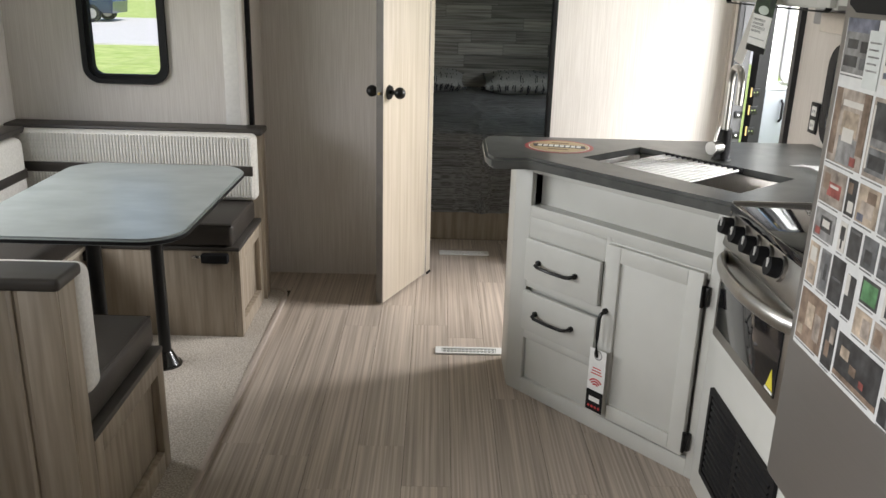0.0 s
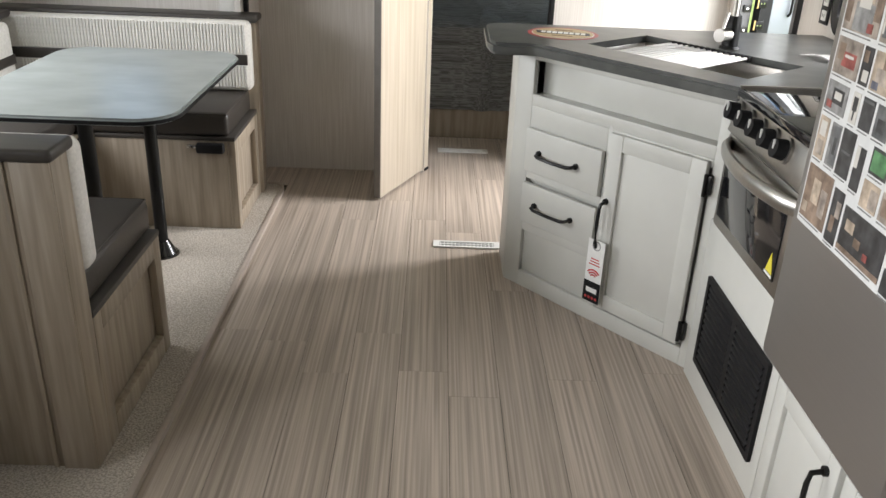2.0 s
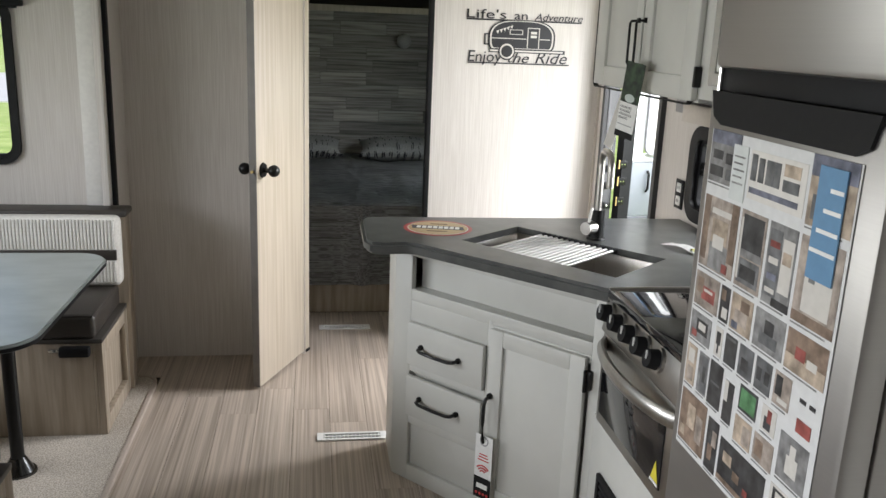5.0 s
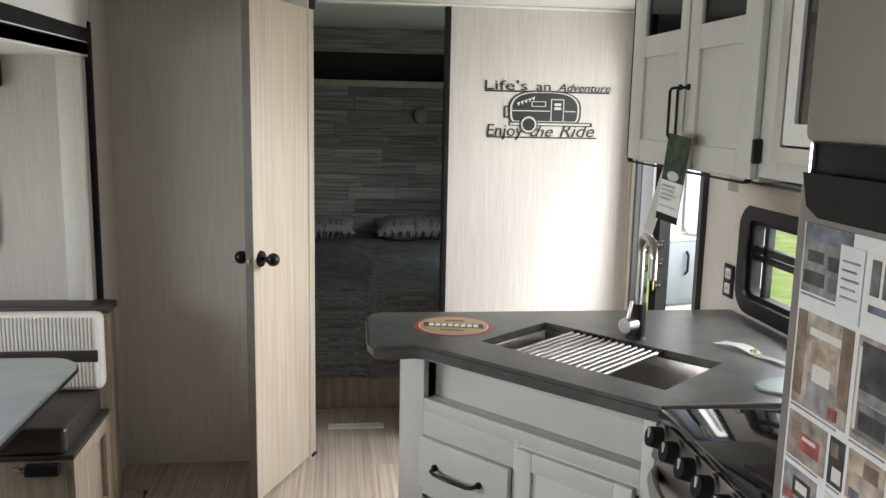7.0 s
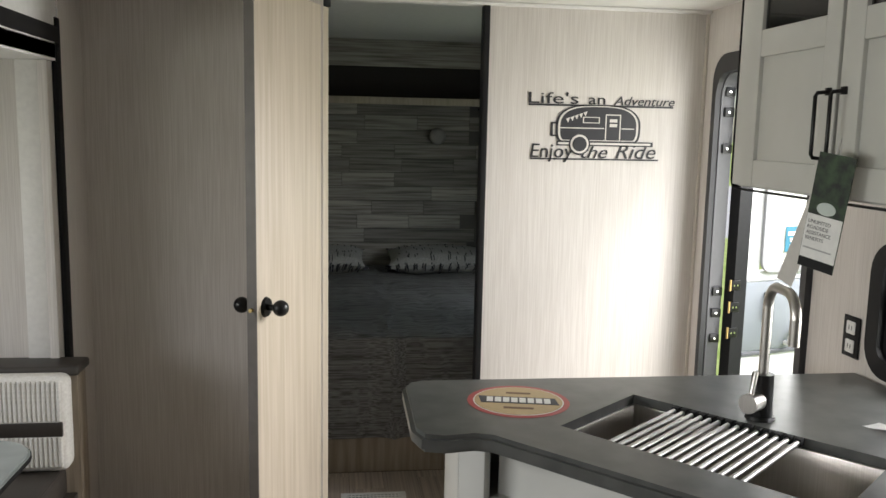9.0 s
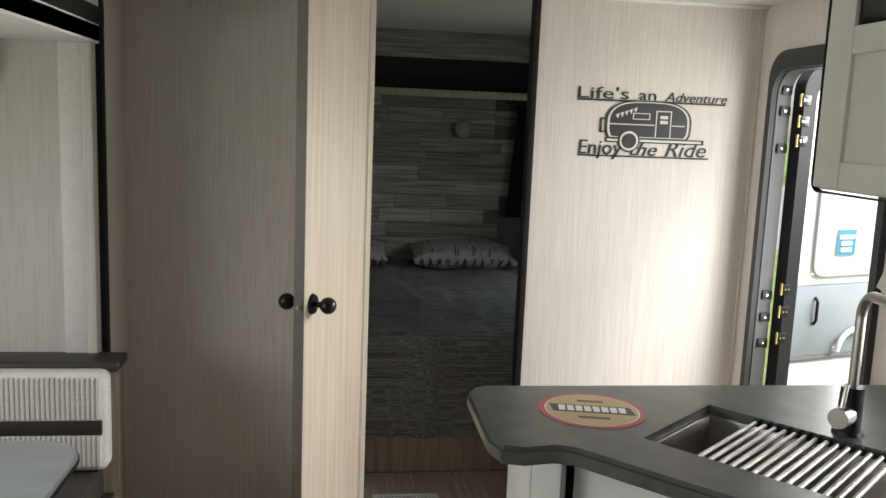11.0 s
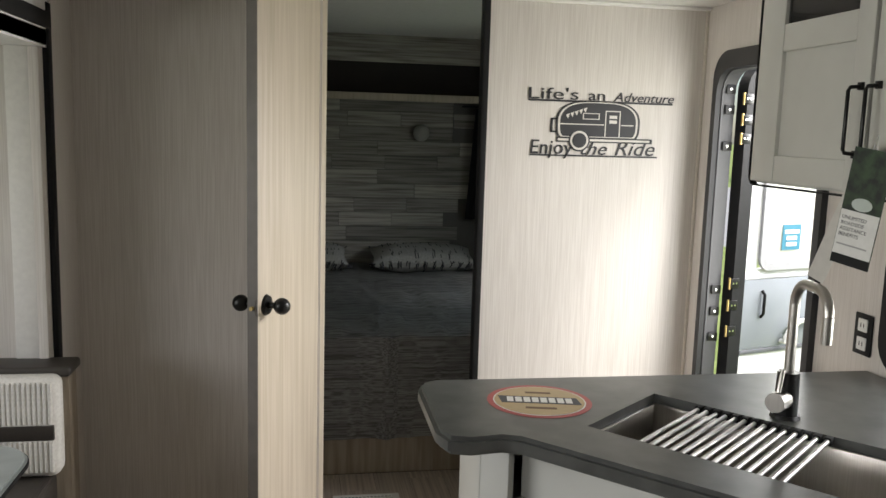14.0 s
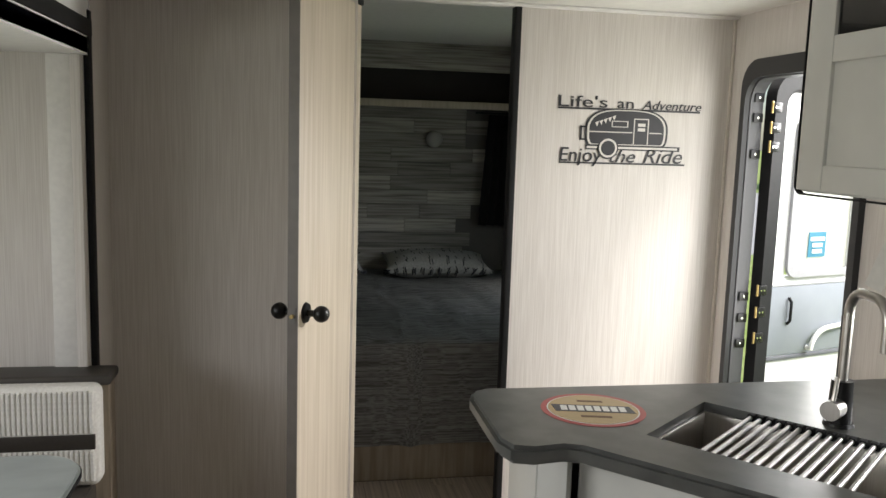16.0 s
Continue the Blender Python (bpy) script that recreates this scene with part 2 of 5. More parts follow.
def part(name, bm, material, parent, label=""):
    ob = mesh_ob(name, bm, material)
    ob.parent = parent
    return tagged(ob, label)


def thing(name, label, category, at=(0, 0, 0), group="", kind=""):
    ob = new(name)
    ob.location = at
    ob.empty_display_size = 0.05
    return tagged(ob, label, category, group, kind)


def solid(name, bm, material, label, category, group="", kind=""):
    return tagged(mesh_ob(name, bm, material), label, category, group, kind)


def structure(name, bm, material, label, category):
    return solid(name, bm, material, label, category, kind="structure")


def text_bm(words, size, m, depth=0.002, shear=0.0, width=None):
    """Built-in lettering as a mesh; width fits it to a length."""
    cu = bpy.data.curves.new("text", "FONT")
    cu.body, cu.size, cu.extrude, cu.shear = words, size, depth / 2, shear
    cu.resolution_u = 3
    ob = new("text", cu)
    bpy.context.view_layer.update()
    me = bpy.data.meshes.new_from_object(ob.evaluated_get(bpy.context.evaluated_depsgraph_get()))
    bm = bmesh.new()
    bm.from_mesh(me)
    bpy.data.objects.remove(ob)
    bpy.data.meshes.remove(me)
    if width:
        xs = [v.co.x for v in bm.verts]
        k = width / (max(xs) - min(xs))
        x0 = min(xs)
        for v in bm.verts:
            v.co.x = (v.co.x - x0) * k
    bm.transform(m)
    return bm


def axes(o, right, up):
    """A pose with local x along right, local y along up, local z towards the viewer."""
    r, u = Vector(right).normalized(), Vector(up).normalized()
    n = r.cross(u)
    return Matrix(((r.x, u.x, n.x, o[0]), (r.y, u.y, n.y, o[1]), (r.z, u.z, n.z, o[2]), (0, 0, 0, 1)))


H_CEIL = 2.02
XR = 1.47      # kitchen side wall
XS = -0.80     # edge of the slide-out
XO = -1.86     # outer wall of the slide-out
YB = -1.60     # closing wall behind
YG = 4.01      # wall before the bedroom
YS = 4.165     # wall with the sign
YH = 6.60      # head wall of the bedroom

# ---- structure ----
floor = structure("floor", box(-0.66, XR, YB, YH, -0.03, -0.0025), JOINT, "vinyl plank floor in greyed oak", "floor")
structure("carpet_floor", box(XO, -0.672, YB, 3.755, -0.03, 0.012), CARPET, "grey-brown cut pile carpet in the slide-out", "carpet")
bm = box(-0.672, -0.652, YB, 3.66, -0.01, 0.017, 0.004)
bm = tube([(-0.662, 3.655, 0.008), (-0.668, 3.70, 0.008), (-0.70, 3.735, 0.008), (-0.80, 3.75, 0.008)], 0.009, 8, bm)
structure("trim", bm, tint("trim_taupe", (0.40, 0.34, 0.29)), "taupe edging strip between carpet and planks", "trim")
structure("floor_hall", box(-0.815, -0.66, 3.757, YH, -0.03, -0.0025), JOINT, "plain floor under the wardrobe", "floor")

bm = box(XS - 0.02, XR + 0.06, YB, YS + 0.03, H_CEIL, H_CEIL + 0.05)
structure("ceiling", bm, CEILING, "white vinyl ceiling panel", "ceiling")
structure("ceiling_bedroom", box(-0.815, XR + 0.06, YS + 0.03, YH + 0.05, 2.10, 2.15), CEILING, "white bedroom ceiling panel", "ceiling")
structure("ceiling_slide", box(XO, XS, YB, 3.76, 1.73, 1.78), CEILING, "low white ceiling over the slide-out", "ceiling")
structure("ceiling_trim", box(0.03, XR, YS - 0.03, YS + 0.03, H_CEIL - 0.012, H_CEIL - 0.001, 0.004), CEILING, "white trim along the ceiling edge", "trim")
structure("wall_rear", box(XO, XR + 0.05, YB - 0.05, YB, -0.03, 2.1), WALLPAPER, "plain pale wall closing the cabin", "wall")
structure("wall_wardrobe", box(-0.815, 0.0, YG, YG + 0.035, 0, H_CEIL), WALLPAPER, "linen textured grey wall panel beside the bedroom door", "wall")
structure("wall_sign", box(0.612, XR, YS, YS + 0.03, 0, 2.10), WALLPAPER, "pale linen textured wall panel with a metal sign", "wall")
structure("doorway_edge", box(0.588, 0.612, YS - 0.012, YS + 0.042, 0, H_CEIL - 0.003, 0.003), BLACK, "black edge trim on the bedroom opening", "trim")
structure("corner_trim", box(XR - 0.012, XR, YS - 0.012, YS, 0, H_CEIL - 0.012, 0.003), tint("corner_pale", (0.60, 0.55, 0.49)), "pale wood corner moulding", "trim")
structure("header_bedroom", box(-0.815, 0.612, YS + 0.004, YS + 0.028, H_CEIL, 2.10), CEILING, "white strip above the bedroom opening", "trim")
structure("wall_bed_left", box(-0.865, -0.815, 3.78, YH, 0, 2.15), WALLPAPER, "plain bedroom side wall", "wall")

# kitchen side wall with entry door opening and window opening
DY0, DY1, DZ1 = 3.355, 4.03, 1.79
WY0, WY1, WZ0, WZ1 = 1.98, 3.00, 0.955, 1.255
T = 0.05
bm = box(XR, XR + T, YB, WY0, -0.03, 2.1)
box(XR, XR + T, WY1, DY0, -0.03, 2.1, bm=bm)
box(XR, XR + T, WY0, WY1, -0.03, WZ0, bm=bm)
box(XR, XR + T, WY0, WY1, WZ1, 2.1, bm=bm)
box(XR, XR + T, DY0, DY1, DZ1, 2.1, bm=bm)
box(XR, XR + T, DY1, 4.70, -0.03, 2.15, bm=bm)
# the gap from 4.70 to 5.60 is unseen, added for the bedroom fill
box(XR, XR + T, 5.60, YH, -0.03, 2.15, bm=bm)
box(XR, XR + T, 4.70, 5.60, -0.03, 1.05, bm=bm)
box(XR, XR + T, 4.70, 5.60, 1.51, 2.15, bm=bm)
structure("wall_kitchen", bm, WALLPAPER, "pale linen textured side wall with door and window openings", "wall")

# outer wall of the slide-out: dinette window opening, plus an added unseen one for fill light
bm = None
spans = [(YB, -0.2), (0.8, 1.8), (3.1, 3.76)]
for a, b in spans:
    bm = box(XO - T, XO, a, b, -0.03, 1.78, bm=bm)
for a, b in ((-0.2, 0.8), (1.8, 3.1)):
    box(XO - T, XO, a, b, -0.03, 0.92, bm=bm)
    box(XO - T, XO, a, b, 1.52, 1.78, bm=bm)
structure("wall_slide_outer", bm, WALLPAPER, "pale outer wall of the slide-out", "wall")

# end wall of the slide-out with a rounded window
EX, EZ, EW, EH = -1.338, 1.315, 0.31, 0.60
bm = box(XO, EX - EW / 2, 3.72, 3.755, 0, 1.73)
box(EX + EW / 2, -0.84, 3.72, 3.755, 0, 1.73, bm=bm)
box(EX - EW / 2, EX + EW / 2, 3.72, 3.755, 0, EZ - EH / 2, bm=bm)
box(EX - EW / 2, EX + EW / 2, 3.72, 3.755, EZ + EH / 2, 1.73, bm=bm)
structure("wall_slide_end", bm, WALLPAPER, "pale end wall of the slide-out with a window opening", "wall")
structure("pilaster", box(-0.905, -0.84, 3.695, 3.72, 0.8, 1.73, 0.003), tint("trim_pale", (0.74, 0.72, 0.69)), "pale vertical trim board on the end wall", "trim")
structure("slide_flange", box(-0.84, -0.812, 3.69, 3.76, 0, 1.73, 0.003), WALLPAPER, "pale corner post of the slide-out", "trim")
structure("slide_seal", box(-0.812, -0.795, 3.735, 3.775, 0, 1.86, 0.003), RUBBER, "black rubber seal beside the slide-out", "trim")
structure("slide_return", box(-0.815, -0.80, 3.775, YG, 0, H_CEIL), WALLPAPER, "narrow wall return", "wall")
# header along the slide-out opening
structure("header_slide", box(XS - 0.03, XS, YB, 3.76, 1.735, H_CEIL, 0.002), CEILING, "white header board over the slide-out opening", "trim")
structure("header_band", box(XS - 0.004, XS + 0.008, YB, 3.765, 1.785, 1.832, 0.002), RUBBER, "black seal band on the header", "trim")

# ---- windows ----


def rounded_window(name, m, w, h, r, fw, label, bars=()):
    """m: local x right, y up, z towards the room, at the middle of the opening."""
    win = tagged(new(name), label, "window", kind="structure")
    part("window_frame", ring(rrect(w, h, r), rrect(w - 2 * fw, h - 2 * fw, max(r - fw, 0.01)), 0.02, m @ pose(0, 0, 0.001)), BLACK, win, "black rounded window frame")
    part("inner_gasket", ring(rrect(w - 2 * fw, h - 2 * fw, max(r - fw, 0.01)), rrect(w - 2 * fw - 0.03, h - 2 * fw - 0.03, max(r - fw - 0.01, 0.008)), 0.035, m @ pose(0, 0, -0.034)), RUBBER, win)
    for x0, x1, y0, y1 in bars:
        b = box(x0, x1, y0, y1, -0.03, -0.005, 0.003)
        b.transform(m)
        part("bar", b, BLACK, win)
    pane = part("pane", slab(rrect(w - 2 * fw, h - 2 * fw, max(r - fw, 0.01)), 0.004, m @ pose(0, 0, -0.03)), GLASS, win)
    pane.visible_shadow = False
    return win


rounded_window("window_1", axes((EX, 3.72, EZ), (1, 0, 0), (0, 0, 1)), 0.375, 0.665, 0.075, 0.024, "black framed rounded window looking onto grass")
kw, kh = 1.10, 0.36
rounded_window("window_2", axes((XR, (2.49), 1.105), (0, -1, 0), (0, 0, 1)), kw, kh, 0.085, 0.05, "black framed sliding kitchen window",
               [(-kw / 2 + 0.03, kw / 2 - 0.03, 0.02, 0.045), (-kw / 2 + 0.03, kw / 2 - 0.03, -0.005, 0.014), (-0.43, -0.405, -kh / 2 + 0.03, kh / 2 - 0.03)])

# ---- entry door ----
ed = axes((XR, (DY0 + DY1) / 2, 0.895), (0, -1, 0), (0, 0, 1))
dw, dh = DY1 - DY0, 1.79
frame_ob = structure("door_frame", ring(rrect(dw + 0.04, dh + 0.11, 0.10), rrect(dw - 0.02, dh - 0.02, 0.09), 0.022, ed), tint("frame_charcoal", (0.022, 0.022, 0.025), 0.5), "charcoal door frame with rounded corners", "door frame")
part("jamb", ring(rrect(dw - 0.005, dh - 0.005, 0.09), rrect(dw - 0.03, dh - 0.03, 0.085), 0.052, ed @ pose(0, 0, -0.052)), tint("jamb_grey", (0.075, 0.075, 0.082), 0.4), frame_ob, "grey aluminium jamb")

O2, U2 = (1.545, 3.985), Vector((0.958, 0.286, 0))
dm = axes((O2[0], O2[1], 0.0), U2, (0, 0, 1))
door = thing("entry_door", "white entry door standing open outside, grey lower panel and rounded window", "door", (O2[0], O2[1], 0.02))
door["kind"] = "structure"


def on_door(b):
    b.transform(dm)
    b.transform(Matrix.Translation(-Vector((O2[0], O2[1], 0.02))))
    return b


def dbox(x0, x1, z0, z1, d0, d1, bev=0.003):
    return on_door(box(x0, x1, z0, z1, d0, d1, bev))


part("skin", on_door(join(join(join(box(0.03, 0.63, 0.08, 1.03, -0.03, 0.0), box(0.03, 0.135, 1.03, 1.75, -0.03, 0.0)), box(0.50, 0.63, 1.03, 1.75, -0.03, 0.0)), box(0.135, 0.50, 1.62, 1.75, -0.03, 0.0))), DOOR_WHITE, door)
part("edge_frame", on_door(ring(rrect(0.66, 1.78, 0.09), rrect(0.55, 1.67, 0.06), 0.05, pose(0.33, 0.91, -0.036))), BLACK, door, "black door edge frame")
part("edge_seal", on_door(ring(rrect(0.55, 1.67, 0.06), rrect(0.53, 1.65, 0.05), 0.03, pose(0.33, 0.91, -0.02))), RUBBER, door)
part("lower_panel", dbox(0.07, 0.60, 0.715, 0.99, 0.0, 0.006), DOOR_GREY, door, "grey panel")
part("lower_rail", dbox(0.07, 0.60, 0.695, 0.712, 0.0, 0.008), tint("rail_grey", (0.12, 0.125, 0.14)), door)
part("upper_rail", dbox(0.07, 0.60, 0.992, 1.004, 0.0, 0.007), tint("rail_light", (0.5, 0.5, 0.52)), door)
wfr = part("door_window", on_door(ring(rrect(0.40, 0.62, 0.05), rrect(0.345, 0.565, 0.035), 0.014, pose(0.335, 1.335, 0))), tint("window_trim_grey", (0.33, 0.33, 0.35)), door, "grey trimmed rounded window")
pane = part("pane", on_door(slab(rrect(0.37, 0.59, 0.04), 0.004, pose(0.335, 1.335, -0.012))), FROSTED, wfr)
pane.visible_shadow = False
STICK = tint("sticker_teal", (0.03, 0.18, 0.27))
stk = part("sticker", dbox(0.265, 0.365, 1.10, 1.20, -0.006, -0.004, 0), STICK, door, "teal sticker on the glass")
for k in range(3):
    part("print_bar", dbox(0.275 + 0.012 * (k > 0), 0.355 - 0.012 * (k > 0), 1.165 - 0.025 * k, 1.18 - 0.025 * k, -0.0035, -0.002, 0), PAPER, stk)
part("pull", on_door(tube([(0.168, 0.84, 0.007), (0.168, 0.855, 0.02), (0.168, 0.93, 0.02), (0.168, 0.945, 0.007)], 0.006)), BLACK, door, "slim black pull")
part("grab_handle", on_door(tube([(0.29, 0.735, 0.008)] + [(0.39 - 0.1 * math.cos(radians(a)), 0.735 + 0.08 * math.sin(radians(a)), 0.03) for a in range(0, 91, 15)] + [(0.52, 0.815, 0.008)], 0.010)), WHITE_PLASTIC, door, "white arched grab handle")
HZ = [0.80, 0.90, 0.985, 1.53, 1.60, 1.675]
for z in HZ:
    hinge = part("hinge", dbox(-0.012, 0.03, z - 0.018, z + 0.018, 0.012, 0.018, 0.002), BLACK_METAL, door, "black door hinge leaf")
    for dx in (-0.004, 0.012):
        part("screw", on_door(cyl((dx, z, 0.018), (dx, z, 0.0205), 0.004, n=10)), CHROME, hinge)
    part("knuckle", on_door(cyl((-0.016, z - 0.022, 0.012), (-0.016, z + 0.022, 0.012), 0.0045, n=10)), GOLD, hinge)
for z in (0.77, 0.87, 0.955, 1.50, 1.635, 1.71):
    leaf = part("hinge_leaf", box(XR + 0.012, XR + 0.05, 4.005, 4.012, z - 0.017, z + 0.017, 0.002), BLACK_METAL, frame_ob, "black hinge leaf")
    part("screw", cyl((XR + 0.03, 4.004, z), (XR + 0.03, 4.0065, z), 0.004, n=10), CHROME, leaf)

# ---- bedroom door, open ----
A, B = Vector((-0.196, 3.588, 0)), Vector((0.018, 4.07, 0))
dirv = (B - A).normalized()
bd = axes((A.x, A.y, 0), dirv, (0, 0, 1))
ln = (B - A).length


def leaf_box(x0, x1, z0, z1, d0, d1, bev=0.0):
    b = box(x0, x1, z0, z1, d0, d1, bev)
    b.transform(bd)
    b.transform(Matrix.Translation(-A))
    return b


bdoor = thing("bedroom_door", "pale oak laminate bedroom door standing open, black knobs", "door", A)
bdoor["kind"] = "structure"
part("leaf", leaf_box(0.001, ln, 0.012, 1.965, -0.033, 0.0, 0.0015), OAK, bdoor)
part("edge_band", leaf_box(-0.002, 0.001, 0.012, 1.965, -0.033, 0.0), mat("edge_band_grey", (0.17, 0.155, 0.14), 0.5), bdoor, "grey edge band")


def leaf_pt(x, z, d):
    return bd @ Vector((x, z, d)) - A


for sgn, d0 in ((1, 0.0), (-1, -0.033)):
    kn = part("knob", ball(leaf_pt(0.055, 0.985, d0 + sgn * 0.052), 0.026, (1, 1, 1)), BLACK_METAL, bdoor, "round black door knob")
    part("neck", cyl(leaf_pt(0.055, 0.985, d0), leaf_pt(0.055, 0.985, d0 + sgn * 0.045), 0.010), BLACK_METAL, kn)
    part("rose", cyl(leaf_pt(0.055, 0.985, d0), leaf_pt(0.055, 0.985, d0 + sgn * 0.008), 0.033, 0.029, 24), BLACK_METAL, kn)
part("latch", cyl(leaf_pt(-0.002, 0.985, -0.016), leaf_pt(-0.014, 0.985, -0.016), 0.006), GOLD, bdoor, "brass latch bolt")
part("latch_plate", leaf_box(-0.004, -0.001, 0.96, 1.01, -0.027, -0.006), tint("plate_grey", (0.16, 0.15, 0.14)), bdoor)
part("top_bracket", leaf_box(ln - 0.05, ln + 0.01, 1.967, 2.005, -0.03, 0.004, 0.002), BLACK, bdoor, "black top pivot bracket")
part("bottom_stop", leaf_box(ln - 0.04, ln, 0.0, 0.012, -0.02, 0.006, 0.002), BLACK, bdoor)

# ---- bedroom ----
bed = thing("bed", "queen bed with a dark grey quilted cover on a wooden base", "bed", (0.3, 5.5, 0))
bc = Vector((0.3, 5.5, 0))


def off(b, o):
    b.transform(Matrix.Translation(-Vector(o)))
    return b


part("base", off(box(-0.44, 1.26, 4.645, 6.58, 0.0, 0.42), bc), BENCH_OAK, bed, "wooden bed base")
part("mattress", off(box(-0.45, 1.27, 4.70, 6.58, 0.42, 0.60, 0.03), bc), PILLOW, bed)
# cover: a draped sheet over the top and the foot end
bm = bmesh.new()
nx, ny = 70, 90
x0, x1 = -0.47, 1.29
grid = []
rr = random.Random(4)
for j in range(ny + 1):
    s = j / ny
    row = []
    for i in range(nx + 1):
        x = x0 + (x1 - x0) * i / nx
        path = s * 2.42
        drop = 0.46
        if path < drop:
            y, z = 4.615, 0.175 + path
        elif path < drop + 0.10:
            a = (path - drop) / 0.10 * math.pi / 2
            y, z = 4.615 + 0.05 * (1 - math.cos(a)) + 0.01, 0.175 + drop - 0.045 + 0.045 + 0.0 * a
            y, z = 4.615 + 0.06 * (1 - math.cos(a)), 0.635 - 0.02 + 0.03 * math.sin(a)
        else:
            y, z = 4.675 + (path - drop - 0.10), 0.645
        n = noise.noise(Vector((x * 5, path * 2.2, 0))) * 0.030 + noise.noise(Vector((x * 14, path * 5, 3))) * 0.014
        crease = math.exp(-((x - 0.305 - 0.02 * math.sin(path * 7)) / 0.018) ** 2) * 0.016
        crease += math.exp(-((x - 0.305 - 0.35 * (path - 0.3) ** 2 * 3) / 0.025) ** 2) * 0.010 if path < drop else 0
        if path < drop:
            y -= abs(n) * (1.0 - 0.3 * path / drop) + crease
        else:
            z += n * 0.6 + crease * 0.6
        row.append(bm.verts.new((x, y, z)))
    grid.append(row)
for a, b in zip(grid, grid[1:]):
    for k in range(nx):
        bm.faces.new((a[k], a[k + 1], b[k + 1], b[k]))
ret = bmesh.ops.solidify(bm, geom=bm.faces[:], thickness=0.008)
part("cover", off(bm, bc), QUILT, bed, "dark grey wrinkled quilted cover")


def pillow(x, y, w, d, turn, label):
    p = thing("pillow", label, "pillow", (x, y, 0.648), "pillows on the bed")
    b = bmesh.new()
    bmesh.ops.create_cube(b, size=2)
    bmesh.ops.subdivide_edges(b, edges=b.edges[:], cuts=11, use_grid_fill=True)
    for v in b.verts:
        u, t = v.co.x, v.co.y
        puff = max(0.0, (1 - u ** 4) * (1 - t ** 4)) ** 0.6
        pinch = 1 - 0.08 * (1 - u * u) * abs(t) - 0.0
        wob = noise.noise(Vector((u * 2 + x * 9, t * 2, 1))) * 0.012
        v.co = Vector((u * w / 2 * (1 - 0.05 * (1 - t * t)), t * d / 2 * pinch, 0.066 + v.co.z * (0.012 + 0.058 * puff) + wob * puff))
    b.transform(pose(0, 0, 0, 8, 0, turn))
    bm_mark = bmesh.new()
    r = random.Random(int(x * 100) + 7)
    ob = part("case", b, PILLOW, p)
    verts = [(v.co.copy(), v.normal.copy()) for v in ob.data.vertices if v.normal.z > 0.1 or v.normal.y < -0.2]
    for _ in range(230):
        c, n = r.choice(verts)
        c = c + Vector((r.uniform(-0.02, 0.02), r.uniform(-0.012, 0.012), 0)) * 0.6 + n * 0.003
        h = r.uniform(0.012, 0.026)
        t1 = Vector((0, 1, 0)) - n * n.y
        t1.normalize()
        t2 = n.cross(t1)
        q = [c + t1 * h * a + t2 * 0.0028 * s + n * 0.001 for a, s in ((-1, 1), (-1, -1), (1, -1), (1, 1))]
        bm_mark.faces.new([bm_mark.verts.new(v) for v in q])
    tagged(part("print", bm_mark, PILLOW_MARK, p, "short dark strokes printed on the cloth"), kind="stuff")
    return p


pillow(-0.02, 6.36, 0.50, 0.36, 0, "pale pillow with dark printed strokes at the head of the bed")
pillow(0.72, 6.36, 0.66, 0.36, -2, "pale pillow with dark printed strokes at the head of the bed")

head = structure("wall_head", box(-0.865, XR + 0.05, YH, YH + 0.05, 0, 2.15), tint("wall_backing", (0.12, 0.11, 0.10)), "weathered board wall behind the bed", "wall")
shelf = thing("overhead_shelf", "open overhead shelf with a pale wooden rail above the bed", "shelf", (0.3, 6.44, 1.70))
part("board", off(box(-0.81, XR - 0.002, 6.31, 6.588, 1.712, 1.728), (0.3, 6.44, 1.70)), BENCH_OAK, shelf)
part("rail", off(box(-0.81, XR - 0.002, 6.29, 6.31, 1.704, 1.748, 0.003), (0.3, 6.44, 1.70)), OAK, shelf, "pale wooden rail")
part("fascia", off(box(-0.81, XR - 0.002, 6.29, 6.31, 1.935, 2.098, 0.002), (0.3, 6.44, 1.70)), BOARD, shelf, "weathered board fascia")
# near-black panel stands in for the shade inside the open shelf
part("shade_panel", off(box(-0.81, XR - 0.002, 6.575, 6.586, 1.73, 2.098), (0.3, 6.44, 1.70)), tint("shelf_shade", (0.05, 0.04, 0.035)), shelf)
lamp = thing("reading_lamp", "small round pale grey reading lamp on the board wall", "lamp", (0.72, 6.58, 1.51))
part("dome", ball((0, -0.028, 0), 0.055, (1, 0.6, 1)), tint("lamp_grey", (0.36, 0.35, 0.33)), lamp)
part("base", cyl((0, 0.008, 0), (0, -0.02, 0), 0.03), WHITE_PLASTIC, lamp)
# curtain
bm = bmesh.new()
prev = None
for i in range(41):
    x = 1.02 + 0.40 * i / 40
    y = 6.50 + 0.02 * math.sin(i * 1.1)
    lean = 0.05 * (1 - i / 40)
    cur = [bm.verts.new((x + lean * (z == 1.68), y, z)) for z in (0.95, 1.68)]
    if prev:
        bm.faces.new((prev[0], cur[0], cur[1], prev[1]))
    prev = cur
bmesh.ops.solidify(bm, geom=bm.faces[:], thickness=0.004)
curt = solid("curtain", bm, mat("dark_cloth", (0.03, 0.03, 0.032), 0.9, scale=120, bump=0.3), "dark pleated curtain hanging beside the bed", "curtain")
part("curtain_rod", cyl((0.98, 6.52, 1.69), (1.468, 6.52, 1.69), 0.007), BLACK_METAL, curt)


